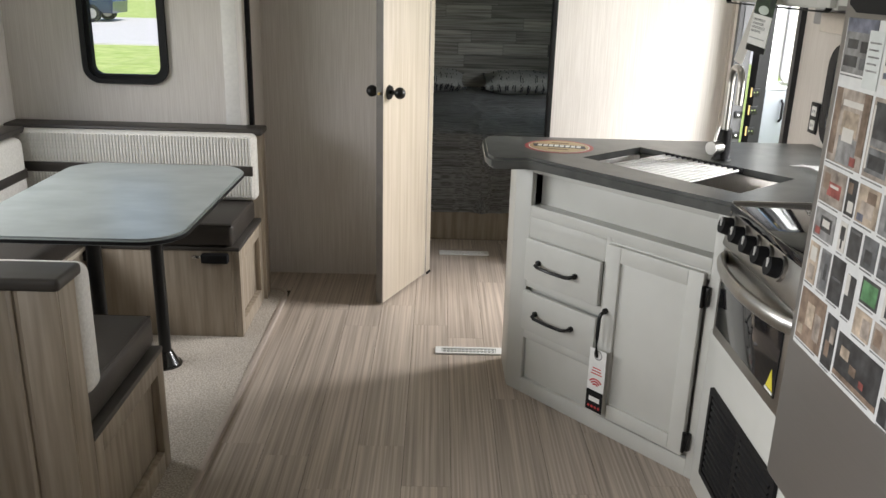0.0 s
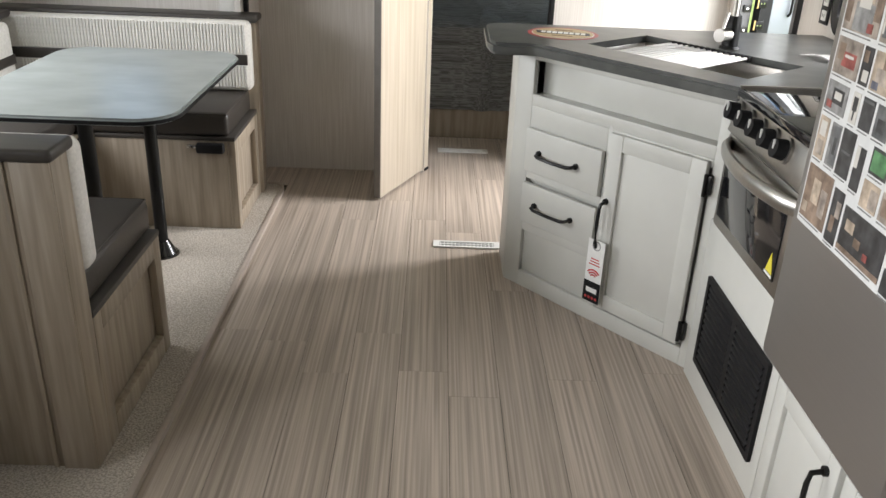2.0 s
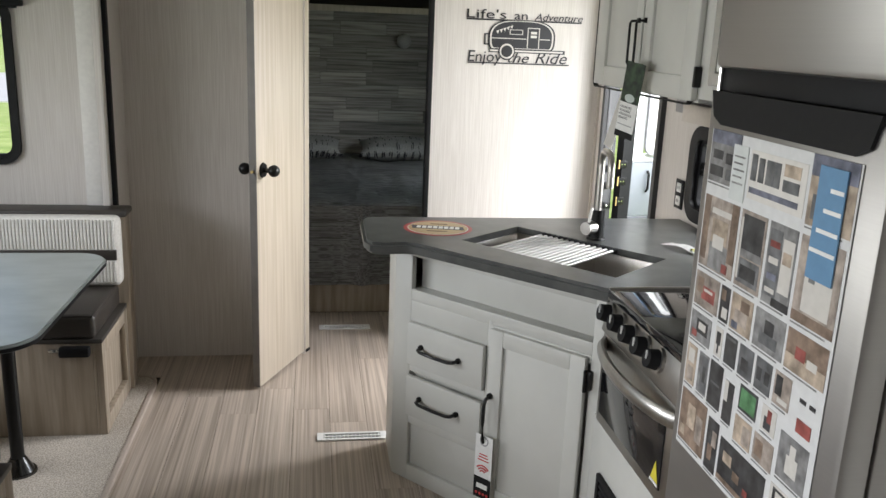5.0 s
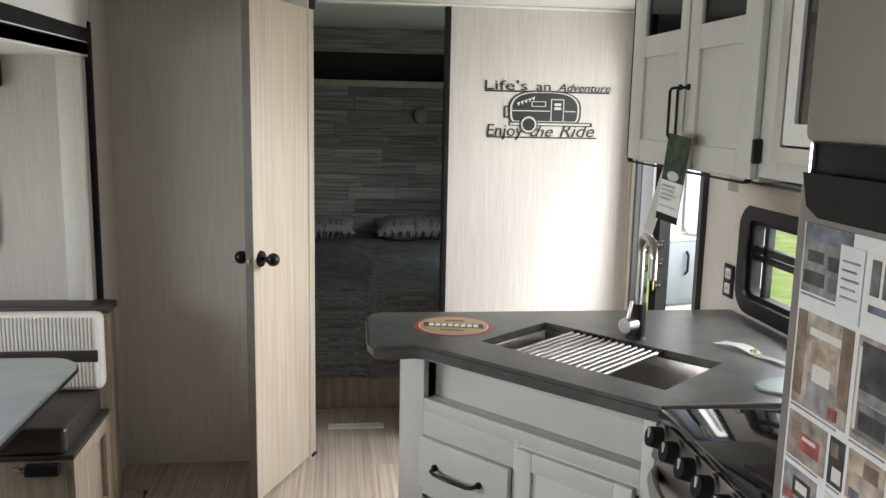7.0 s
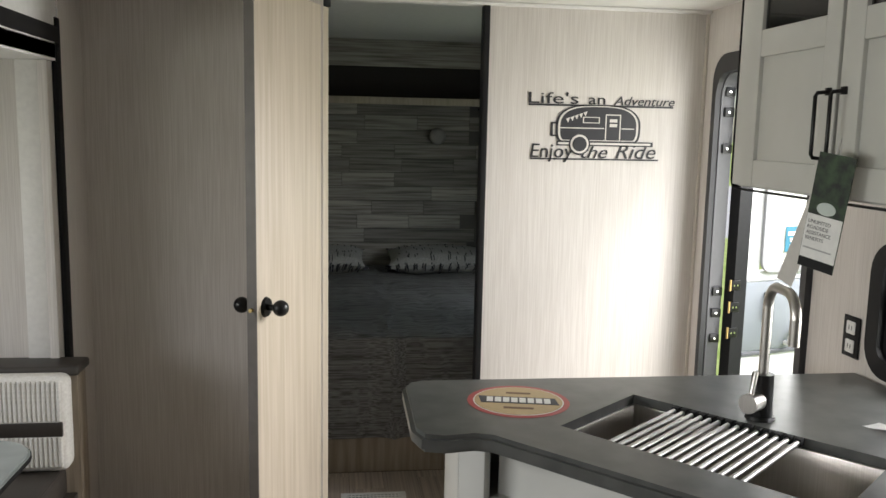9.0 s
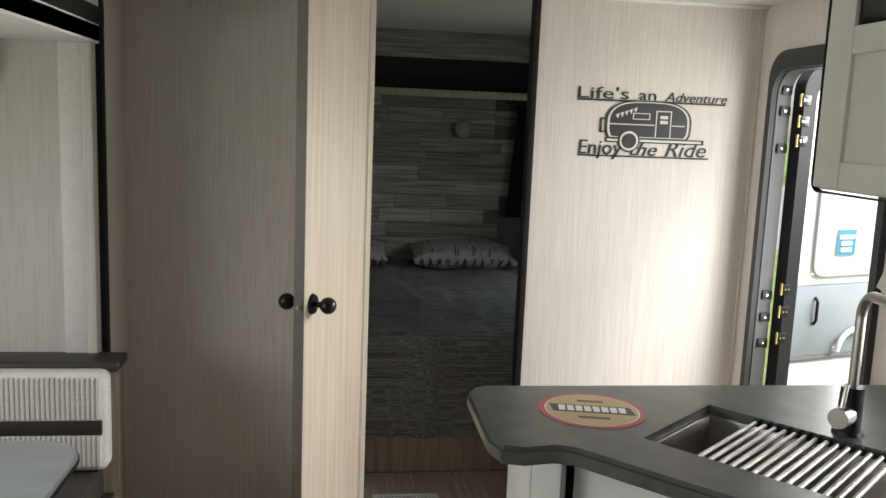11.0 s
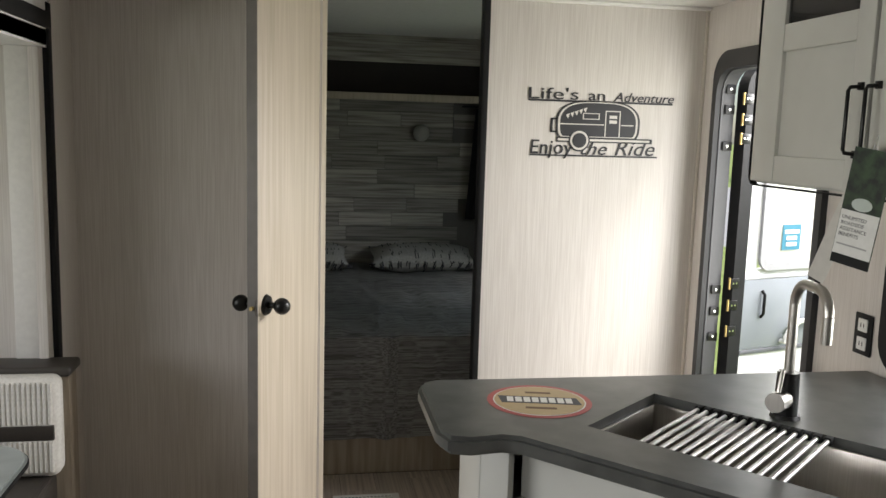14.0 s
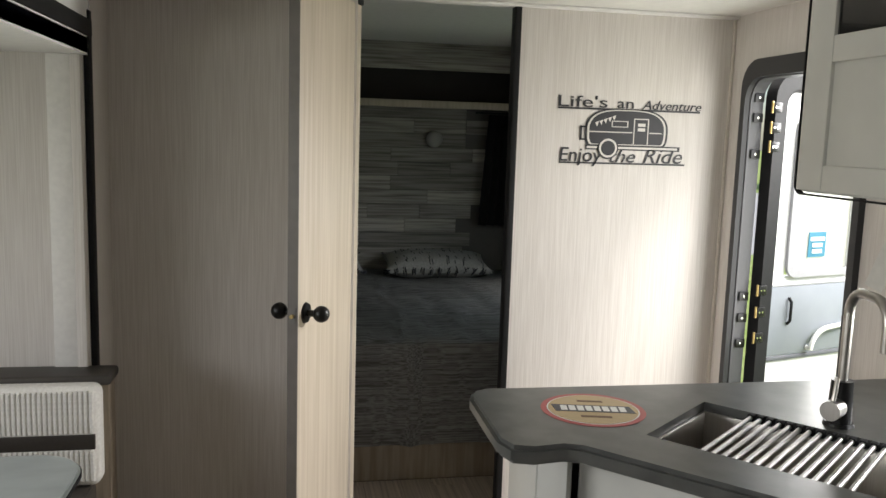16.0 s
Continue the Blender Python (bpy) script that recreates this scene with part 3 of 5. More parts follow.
def floor_vent(x, y, w, d, label):
    v = thing("floor_vent", label, "vent", (x, y, 0), "floor vents")
    part("frame", ring(rrect(w, d, 0.004), rrect(w - 0.05, d - 0.024, 0.003), 0.006, pose(0, 0, 0.001)), WHITE_PLASTIC, v)
    part("backing", box(-w / 2 + 0.02, w / 2 - 0.02, -d / 2 + 0.01, d / 2 - 0.01, 0.0005, 0.0015), BLACK, v)
    part("bar", box(-w / 2 + 0.024, w / 2 - 0.024, -0.003, 0.003, 0.002, 0.0065), WHITE_PLASTIC, v)
    n = 15
    s = part("slat", box(-0.0022, 0.0022, -d / 2 + 0.011, d / 2 - 0.011, 0.002, 0.006), WHITE_PLASTIC, v)
    s.location = (-w / 2 + 0.03, 0, 0)
    for k in range(1, n):
        s2 = s.copy()
        scene.collection.objects.link(s2)
        s2.location = (-w / 2 + 0.03 + (w - 0.06) * k / (n - 1), 0, 0)
    return v


floor_vent(0.192, 3.11, 0.275, 0.062, "white louvred floor vent set in the planks")
floor_vent(0.207, 4.38, 0.275, 0.062, "white louvred floor vent before the bed")

# ---- dinette ----
FX = -0.768


def bench(name, y_back, y_front, label, cap_over, fx, lift):
    """A dinette bench whose back stands at y_back and whose seat ends at y_front."""
    s = 1 if y_front > y_back else -1
    o = Vector((-1.3, y_back, 0.012))
    b = thing(name, label, "bench", o, "dinette benches")

    def bb(x0, x1, a, c, z0, z1, bev=0.003, bm=None, seg=2):
        lo, hi = sorted((y_back + s * a, y_back + s * c))
        return off(box(x0, x1, lo, hi, z0, z1, bev, bm, seg), o)

    L = abs(y_front - y_back)
    part("back_panel", bb(XO + 0.005, fx + 0.014 * (s < 0), 0.0, 0.085, 0.012, 0.785 + lift), BENCH_OAK, b)
    part("cap", bb(XO + 0.005, fx + cap_over, -0.018, 0.105, 0.785 + lift, 0.815 + lift, 0.010, None, 3), DARK_WOOD, b, "dark wood cap rail")
    part("box_front", bb(XO + 0.005, fx - 0.036, L - 0.02, L, 0.012, 0.39), BENCH_OAK, b)
    side = part("box_side", bb(fx - 0.036, fx - 0.024, 0.085, L, 0.012, 0.39), BENCH_OAK, b)
    for a, c, z0, z1 in ((0.085, 0.135, 0.012, 0.39), (L - 0.05, L, 0.012, 0.39), (0.135, L - 0.05, 0.012, 0.075), (0.135, L - 0.05, 0.335, 0.39)):
        part("side_frame", bb(fx - 0.024, fx, a, c, z0, z1, 0.002), BENCH_OAK, side)
    part("seat_edge", bb(XO + 0.01, fx + 0.002, 0.085, L + 0.004, 0.39, 0.408, 0.004), DARK_WOOD, b, "dark seat edge")
    cu = part("seat_cushion", bb(XO + 0.01, fx - 0.02, 0.10, L + 0.008, 0.408, 0.505, 0.020, None, 3), LEATHER, b, "dark brown vinyl seat cushion")
    part("piping", off(tube([(XO + 0.03, y_back + s * (L + 0.001), 0.498), (fx - 0.028, y_back + s * (L + 0.001), 0.498), (fx - 0.028, y_back + s * 0.14, 0.498)], 0.005, 8), o), LEATHER, cu)
    bk = part("backrest", bb(XO + 0.06, fx + 0.004, 0.087, 0.170, 0.505, 0.800 + lift, 0.028, None, 4), FABRIC, b, "pale ribbed fabric backrest")
    part("band", bb(XO + 0.07, fx - 0.008, 0.120, 0.1735, 0.620, 0.664, 0.003), LEATHER, bk, "dark band across the backrest")
    rib = part("rib", bb(-0.0056, 0.0056, 0.155, 0.1745, 0.666, 0.790, 0.003, None, 1), FABRIC, bk)
    rib2 = part("rib", bb(-0.0056, 0.0056, 0.155, 0.1745, 0.524, 0.618, 0.003, None, 1), FABRIC, bk)
    for base in (rib, rib2):
        x = fx - 0.016
        base.location.x = x
        while x > XO + 0.15:
            x -= 0.0135
            r2 = base.copy()
            scene.collection.objects.link(r2)
            r2.location.x = x
    if s > 0:
        part("back_stile", bb(fx - 0.085, fx - 0.001, -0.008, -0.0005, 0.013, 0.784 + lift, 0.002), BENCH_OAK, b)
        part("back_bead", bb(fx - 0.112, fx - 0.100, -0.005, -0.0005, 0.013, 0.784 + lift, 0.002), BENCH_OAK, b)
    if s < 0:
        for lx in (fx - 0.09, fx - 0.62):
            la = part("latch", bb(lx - 0.06, lx + 0.05, L, L + 0.035, 0.345, 0.385, 0.008), BLACK, b, "black table latch")
            part("latch_pin", bb(lx - 0.10, lx - 0.055, L, L + 0.02, 0.362, 0.374, 0.003), CHROME, la)
    return b


bench("dinette_bench", 3.695, 3.178, "oak laminate dinette bench with dark seat and pale ribbed backrest", 0.024, -0.752, 0.0)
bench("dinette_bench", 1.652, 2.245, "oak laminate dinette bench seen from behind, dark cap rail", 0.010, FX, 0.03)
wb = thing("wall_bolster", "pale ribbed bolster along the slide-out wall with dark band", "cushion", (XO + 0.10, 2.7, 0.5))
part("cushion", box(-0.045, 0.045, -0.55, 0.78, 0.0, 0.28, 0.03, None, 3), FABRIC, wb)
part("band", box(0.02, 0.049, -0.54, 0.77, 0.105, 0.145, 0.003), LEATHER, wb, "dark band")
part("cap", box(-0.095, 0.02, -0.9, 0.85, 0.285, 0.312, 0.006), DARK_WOOD, wb, "dark wood cap rail")
part("support", box(-0.095, -0.046, -0.9, 0.95, 0.004, 0.285), BENCH_OAK, wb)

tb = thing("dinette_table", "grey slate laminate dinette table with two black pedestal legs", "table", (-1.024, 2.687, 0.012))
part("tabletop", slab(rrect(0.67, 0.955, 0.12, 10), 0.022, pose(0.0, 0, 0.716), bevel=0.006), TABLE, tb)
part("edge_band", ring(rrect(0.675, 0.960, 0.122, 10), rrect(0.66, 0.945, 0.115, 10), 0.010, pose(0, 0, 0.720)), BLACK, tb, "black table edge")
for x, y in ((0.032, 0.225), (-0.006, -0.23)):
    leg = part("leg", cyl((x, y, 0.03), (x, y, 0.713), 0.023, n=24), BLACK_METAL, tb, "black tubular leg")
    foot = cyl((x, y, 0.0), (x, y, 0.008), 0.060, 0.058, 28)
    cyl((x, y, 0.008), (x, y, 0.060), 0.052, 0.025, 28, foot)
    part("foot", foot, plain("foot_metal", (0.10, 0.10, 0.10), 0.2, 1.0), leg, "polished flared foot")
    part("socket", cyl((x, y, 0.685), (x, y, 0.716), 0.027, 0.06, 24), BLACK_METAL, leg)

ws = thing("corner_bench", "dark vinyl seat on an oak box along the slide-out wall", "bench", (-1.6, 2.71, 0.012), "dinette benches")
wso = Vector((-1.6, 2.71, 0.012))
part("box_front", off(box(-1.39, -1.372, 2.262, 3.165, 0.012, 0.385, 0.002), wso), BENCH_OAK, ws)
part("seat_edge", off(box(XO + 0.012, -1.366, 2.262, 3.165, 0.386, 0.403, 0.003), wso), tint("edge_pale", (0.50, 0.44, 0.36)), ws, "pale seat edge")
part("seat_cushion", off(box(XO + 0.012, -1.368, 2.262, 3.165, 0.404, 0.50, 0.022, None, 3), wso), LEATHER, ws, "dark brown vinyl seat cushion")

bl = thing("window_blind", "black rolled blind above the rounded window", "blind", (EX, 3.70, 1.66))
part("valance", box(-0.24, 0.24, -0.03, 0.018, -0.045, 0.055, 0.008), BLACK, bl)
part("hem", cyl((-0.22, -0.012, -0.047), (0.22, -0.012, -0.047), 0.006), BLACK, bl)

# ---- kitchen: corner sink cabinet ----
P0, P1 = Vector((0.323, 2.831, 0)), Vector((0.862, 2.213, 0))
um = (P1 - P0).normalized()
LF = (P1 - P0).length
cf = axes((P0.x, P0.y, 0), um, (0, 0, 1))
sc = thing("sink_cabinet", "white painted corner sink cabinet with black pulls", "cabinet", P0)


def cab(x0, x1, z0, z1, d0, d1, bev=0.003, seg=2):
    b = box(x0, x1, z0, z1, d0, d1, bev, None, seg)
    b.transform(cf)
    return off(b, P0)


def cpt(x, z, d):
    return cf @ Vector((x, z, d)) - P0


def body_slab(pts, z0, z1):
    return slab(pts, z1 - z0, pose(0, 0, z0))


nv = Vector((um.y, -um.x, 0))
nin = -nv * 0.022
b = slab([(P0.x + nin.x, P0.y + nin.y), (0.90, P1.y + 0.01), (XR - 0.003, P1.y + 0.01), (XR - 0.003, 3.06), (P0.x + nin.x, 3.06)], 0.70, pose(0, 0, 0.0))
part("body", off(b, P0), WHITE_CAB, sc)
part("left_panel", off(box(P0.x, P0.x + 0.018, P0.y + 0.01, 3.06, 0.0, 0.867, 0.002), P0), WHITE_CAB, sc)
part("far_panel", off(box(P0.x + 0.02, XR - 0.004, 3.045, 3.062, 0.70, 0.867), P0), WHITE_CAB, sc)
for nm, a in (("stile", (0.0, 0.075, 0.0, 0.867)), ("stile", (LF - 0.034, LF, 0.0, 0.867)), ("stile", (0.408, 0.43, 0.055, 0.70)), ("rail", (0.075, LF - 0.034, 0.0, 0.06)), ("rail", (0.075, LF - 0.034, 0.685, 0.725)), ("rail", (0.075, LF - 0.034, 0.842, 0.867)), ("rail", (0.075, 0.408, 0.225, 0.258)), ("rail", (0.075, 0.408, 0.425, 0.455)), ("rail", (0.075, 0.408, 0.61, 0.685)), ("rail", (0.43, LF - 0.034, 0.66, 0.685))):
    part(nm, cab(*a, -0.022, 0.0, 0.002), WHITE_CAB, sc)
part("niche_panel", cab(0.075, LF - 0.034, 0.702, 0.842, -0.066, -0.052), WHITE_CAB, sc, "recessed false front below the worktop")
part("niche_ledge", cab(0.076, LF - 0.035, 0.713, 0.7245, -0.053, -0.021, 0.001), WHITE_CAB, sc)
part("recess_panel", cab(0.075, 0.408, 0.06, 0.225, -0.03, -0.014), WHITE_CAB, sc, "recessed lower panel")


def pull_at(p, parent, horizontal, length=0.15, r=0.006, out=0.032):
    """A black bow handle on the corner cabinet's face: p is its middle."""
    x, z, d = p
    h = length / 2
    if horizontal:
        pts = [(x - h, z, d), (x - h * 0.93, z - 0.002, d + out * 0.8), (x - h * 0.75, z - 0.004, d + out), (x, z - 0.006, d + out), (x + h * 0.75, z - 0.004, d + out), (x + h * 0.93, z - 0.002, d + out * 0.8), (x + h, z, d)]
    else:
        pts = [(x, z - h, d), (x, z - h * 0.93, d + out * 0.8), (x, z - h * 0.75, d + out), (x, z, d + out + 0.003), (x, z + h * 0.75, d + out), (x, z + h * 0.93, d + out * 0.8), (x, z + h, d)]
    hd = part("handle", tube([cpt(*q) for q in pts], r), BLACK_METAL, parent, "black bow handle")
    for q in (pts[0], pts[-1]):
        part("handle_foot", cyl(cpt(*q), cpt(q[0], q[1], q[2] + 0.008), 0.010, n=12), BLACK_METAL, hd)
    return hd


def drawer(z0, z1, hz):
    d = part("drawer_front", cab(0.078, 0.408, z0, z1, 0.001, 0.020, 0.004), WHITE_CAB, sc)
    pull_at((0.228, hz, 0.020), d, True, 0.165)
    return d


drawer(0.457, 0.612, 0.535)
drawer(0.266, 0.415, 0.343)


def shaker(x0, x1, z0, z1, mk, mt, parent, fw=0.052, d0=0.001, d1=0.020, panel_mat=None, name="door"):
    """A framed door: two stiles, two rails and a recessed panel, on a face given by mk."""
    dr = part(name, mk(x0, x0 + fw, z0, z1, d0, d1), mt, parent)
    part("stile", mk(x1 - fw, x1, z0, z1, d0, d1), mt, dr)
    part("rail", mk(x0 + fw, x1 - fw, z0, z0 + fw, d0, d1 - 0.0005), mt, dr)
    part("rail", mk(x0 + fw, x1 - fw, z1 - fw, z1, d0, d1 - 0.0005), mt, dr)
    part("panel", mk(x0 + fw - 0.002, x1 - fw + 0.002, z0 + fw - 0.002, z1 - fw + 0.002, d0, d0 + 0.008), panel_mat or mt, dr)
    return dr


dr = shaker(0.430, 0.778, 0.077, 0.68, cab, WHITE_CAB, sc)
pull_at((0.447, 0.375, 0.020), dr, False, 0.16)
for z in (0.61, 0.127):
    h = part("hinge", cab(0.779, 0.797, z - 0.03, z + 0.03, 0.0, 0.018, 0.003), BLACK_METAL, dr, "black exposed hinge")
    part("pin", off(cyl(cf @ Vector((0.782, z - 0.034, 0.02)), cf @ Vector((0.782, z + 0.034, 0.02)), 0.006, n=10), P0), BLACK_METAL, h)

# tag on the cabinet pull
tg = thing("door_tag", "white, red and black hang tag looped on the cabinet handle", "tag", cf @ Vector((0.452, 0.10, 0.045)))


def tagbox(x0, x1, z0, z1, d0, d1, bev=0.0):
    b = box(x0, x1, z0, z1, d0, d1, bev)
    b.transform(axes((0, 0, 0), um, (0, 0, 1)))
    return b


part("card", tagbox(-0.034, 0.034, 0.0, 0.225, 0, 0.0012), PAPER, tg)
part("black_foot", tagbox(-0.034, 0.034, 0.0, 0.075, 0.0014, 0.002), BLACK, tg, "black printed foot")
RED = tint("print_red", (0.55, 0.05, 0.05))
for r in (0.012, 0.021, 0.030):
    pts = [(0 + r * math.cos(radians(a)), 0.088 + r * math.sin(radians(a)), 0.002) for a in range(40, 141, 10)]
    b = tube(pts, 0.0026, 6)
    b.transform(axes((0, 0, 0), um, (0, 0, 1)))
    part("red_arc", b, RED, tg)
for k in range(4):
    b = cyl((-0.021 + 0.014 * k, 0.016, 0.002), (-0.021 + 0.014 * k, 0.016, 0.0026), 0.005, n=12)
    b.transform(axes((0, 0, 0), um, (0, 0, 1)))
    part("red_dot", b, RED, tg)
part("print_bar", tagbox(-0.022, 0.022, 0.035, 0.052, 0.0021, 0.0026), PAPER, tg)
for k in range(3):
    part("print_line", tagbox(-0.022 + 0.003 * k, 0.022 - 0.003 * k, 0.135 + 0.010 * k, 0.139 + 0.010 * k, 0.0014, 0.002), RED, tg)
b = ring(rrect(0.034, 0.034, 0.0165), rrect(0.026, 0.026, 0.0125), 0.0016, pose(0, 0.205, 0.0))
b.transform(axes((0, 0, 0), um, (0, 0, 1)))
part("loop", b, tint("tag_grey", (0.3, 0.3, 0.3)), tg)

# worktop with sink opening
SK = [Vector((0.532, 2.735)), Vector((0.778, 2.932)), Vector((1.155, 2.483))]
sdir = (SK[2] - SK[1]).normalized()
sper = Vector((-sdir.y, sdir.x))
slen, swid = (SK[2] - SK[1]).length, (SK[1] - SK[0]).length
sm = Matrix(((sdir.x, sper.x, 0, SK[0].x), (sdir.y, sper.y, 0, SK[0].y), (0, 0, 1, 0), (0, 0, 0, 1)))
outline = [(0.205, 2.75), (0.222, 2.70), (0.27, 2.685), (0.335, 2.695), (0.368, 2.683), (0.840, 2.178), (0.86, 2.165), (XR - 0.002, 2.165), (XR - 0.002, 3.09), (0.26, 3.095), (0.222, 3.075), (0.208, 3.03)]
bm = slab(outline, 0.040, pose(0, 0, 0.868), bevel=0.010)
worktop = solid("worktop", bm, COUNTER, "dark slate laminate corner worktop with a sink cut out", "worktop")
cut_me = bpy.data.meshes.new("cutter")
cb = box(0, slen, 0, swid, 0.6, 1.2)
cb.transform(sm)
cb.to_mesh(cut_me)
cutter = new("cutter", cut_me)
mod = worktop.modifiers.new("cut", "BOOLEAN")
mod.object, mod.operation, mod.solver = cutter, "DIFFERENCE", "EXACT"
bpy.context.view_layer.update()
cut_result = bpy.data.meshes.new_from_object(worktop.evaluated_get(bpy.context.evaluated_depsgraph_get()))
worktop.modifiers.clear()
worktop.data = cut_result
bpy.data.objects.remove(cutter)
# hollow under the bowl
sk = thing("sink", "stainless steel sink bowl with a slatted drying rack", "sink", (SK[0].x, SK[0].y, 0.71))


def skb(x0, x1, y0, y1, z0, z1, bev=0.002):
    b = box(x0, x1, y0, y1, z0, z1, bev)
    b.transform(sm)
    return off(b, (SK[0].x, SK[0].y, 0.71))


part("bottom", skb(-0.004, slen + 0.004, -0.004, swid + 0.004, 0.752, 0.760), STEEL, sk)
for a in ((0.0005, slen, 0.0005, 0.008, 0.758, 0.886), (0.0005, slen, swid - 0.008, swid - 0.0005, 0.758, 0.886), (0.0005, 0.008, 0.008, swid - 0.008, 0.758, 0.886), (slen - 0.008, slen - 0.0005, 0.008, swid - 0.008, 0.758, 0.886)):
    part("side", skb(*a), STEEL, sk)
part("drain", off((lambda b: (b.transform(sm), b)[1])(cyl((slen * 0.6, swid / 2, 0.7602), (slen * 0.6, swid / 2, 0.764), 0.045, n=24)), (SK[0].x, SK[0].y, 0.71)), CHROME, sk)
rk = thing("drying_rack", "roll-up rack of steel rods with black ends lying across the sink", "rack", (SK[0].x, SK[0].y, 0.908))
RX0, RX1 = slen * 0.205, slen * 0.69
nrod = 14


def rkt(b):
    b.transform(sm)
    return off(b, (SK[0].x, SK[0].y, 0.908))


rod = part("rod", rkt(cyl((0, 0.002, 0.901), (0, swid - 0.014, 0.901), 0.0056, n=12)), plain("rod_steel", (0.42, 0.41, 0.39), 0.38, 1.0), rk)
for k in range(nrod):
    o = rod if k == 0 else rod.copy()
    if k:
        scene.collection.objects.link(o)
    x = RX0 + (RX1 - RX0) * k / (nrod - 1)
    o.location = (sdir.x * x, sdir.y * x, 0)
cap_end = part("rod_cap", rkt(box(-0.0075, 0.0075, swid - 0.022, swid - 0.002, 0.8935, 0.9095, 0.002)), RUBBER, rk, "black silicone rod cap")
for k in range(1, nrod):
    o = cap_end.copy()
    scene.collection.objects.link(o)
    x = RX0 + (RX1 - RX0) * k / (nrod - 1)
    o.location = (sdir.x * x, sdir.y * x, 0)
cap_end.location = (sdir.x * RX0, sdir.y * RX0, 0)
part("end_strip", rkt(box(RX0 - 0.008, RX1 + 0.008, swid - 0.012, swid - 0.001, 0.892, 0.899, 0.002)), RUBBER, rk, "black silicone end strip")
for x in (RX0, RX1):
    part("hook", rkt(box(x - 0.004, x + 0.004, 0.0008, 0.006, 0.870, 0.9, 0.001)), RUBBER, rk)

# faucet
fx, fy = 1.005, 2.752
fa = thing("faucet", "brushed steel pull-down faucet on a black base", "faucet", (fx, fy, 0.908))
fd = Vector((-0.03, -0.22, 0)).normalized()
part("base", cyl((0, 0, 0), (0, 0, 0.105), 0.027, 0.024, 24), BLACK_METAL, fa, "black base")
part("flange", cyl((0, 0, 0), (0, 0, 0.008), 0.034, 0.031, 24), BLACK_METAL, fa)
part("side_knob", cyl((-0.015, -0.01, 0.045), (-0.052, -0.036, 0.045), 0.022, n=24), STEEL, fa, "round steel mixer knob")
part("lever", tube([(-0.040, -0.028, 0.058), (-0.034, -0.024, 0.088), (-0.027, -0.019, 0.115)], 0.0055), STEEL, fa)
pts = [(0, 0, 0.10), (0, 0, 0.262)]
for c, a0 in ((0.05, 180), (0.098, 90)):
    pts += [tuple(fd * (c + 0.05 * math.cos(radians(a0 - a))) + Vector((0, 0, 0.262 + 0.05 * math.sin(radians(a0 - a))))) for a in range(0, 91, 15)]
part("neck", tube(pts, 0.0112, 14), STEEL, fa)
part("spray_head", cyl(fd * 0.148 + Vector((0, 0, 0.262)), fd * 0.148 + Vector((0, 0, 0.206)), 0.0114, 0.0112, 18), STEEL, fa)

# sticker on the worktop
stc = Vector((0.475, 2.905, 0.9085))
st = thing("worktop_sticker", "round yellow, red and grey sticker on the worktop", "sticker", stc)


def disc(rx, ry, z):
    return slab([(rx * math.cos(a), ry * math.sin(a)) for a in (2 * math.pi * k / 40 for k in range(40))], 0.0005, pose(0, 0, z))


part("rim", disc(0.122, 0.118, 0), tint("sticker_red", (0.42, 0.07, 0.07), 0.4), st)
part("rim_white", disc(0.108, 0.104, 0.0006), PAPER, st)
part("face", disc(0.105, 0.101, 0.0012), tint("sticker_yellow", (0.50, 0.37, 0.19), 0.4), st, "yellow face")
bd2 = slab([(-0.088, -0.024), (0.096, -0.024), (0.088, 0.024), (-0.096, 0.024)], 0.0005, pose(0, 0, 0.0018, 0, 0, -12))
part("band", bd2, tint("sticker_grey", (0.07, 0.07, 0.08)), st, "dark band")
for k in range(8):
    w = 0.015
    x = -0.068 + 0.0195 * k
    part("print_mark", slab([(x - w / 2, -0.017), (x + w / 2, -0.017), (x + w / 2, 0.017), (x - w / 2, 0.017)], 0.0004, pose(0, 0, 0.0024, 0, 0, -12)), PAPER, st)
for z, w in ((0.055, 0.06), (-0.055, 0.07)):
    part("print_line", slab([(-w / 2, z - 0.006), (w / 2, z - 0.006), (w / 2, z + 0.006), (-w / 2, z + 0.006)], 0.0004, pose(0, 0, 0.0018, 0, 0, -12)), tint("print_brown", (0.16, 0.09, 0.05)), st)

pk = thing("folded_leaflet", "small limp white leaflet lying on the worktop", "paper", (1.262, 2.60, 0.9085))


def limp(x0, x1, w0, w1, lift):
    """A thin bent strip along local x, from width w0 to w1."""
    b2 = bmesh.new()
    rows2 = []
    for k in range(9):
        u = k / 8
        w = w0 + (w1 - w0) * u
        z = 0.001 + lift * math.sin(u * 2.6) ** 2
        rows2.append([b2.verts.new((x0 + (x1 - x0) * u, w * v, z + 0.004 * (v * v))) for v in (-0.5, -0.2, 0.2, 0.5)])
    for p, q in zip(rows2, rows2[1:]):
        for k in range(3):
            b2.faces.new((p[k], p[k + 1], q[k + 1], q[k]))
    bmesh.ops.solidify(b2, geom=b2.faces[:], thickness=0.0008)
    b2.transform(pose(0, 0, 0, 0, 0, -72))
    return b2


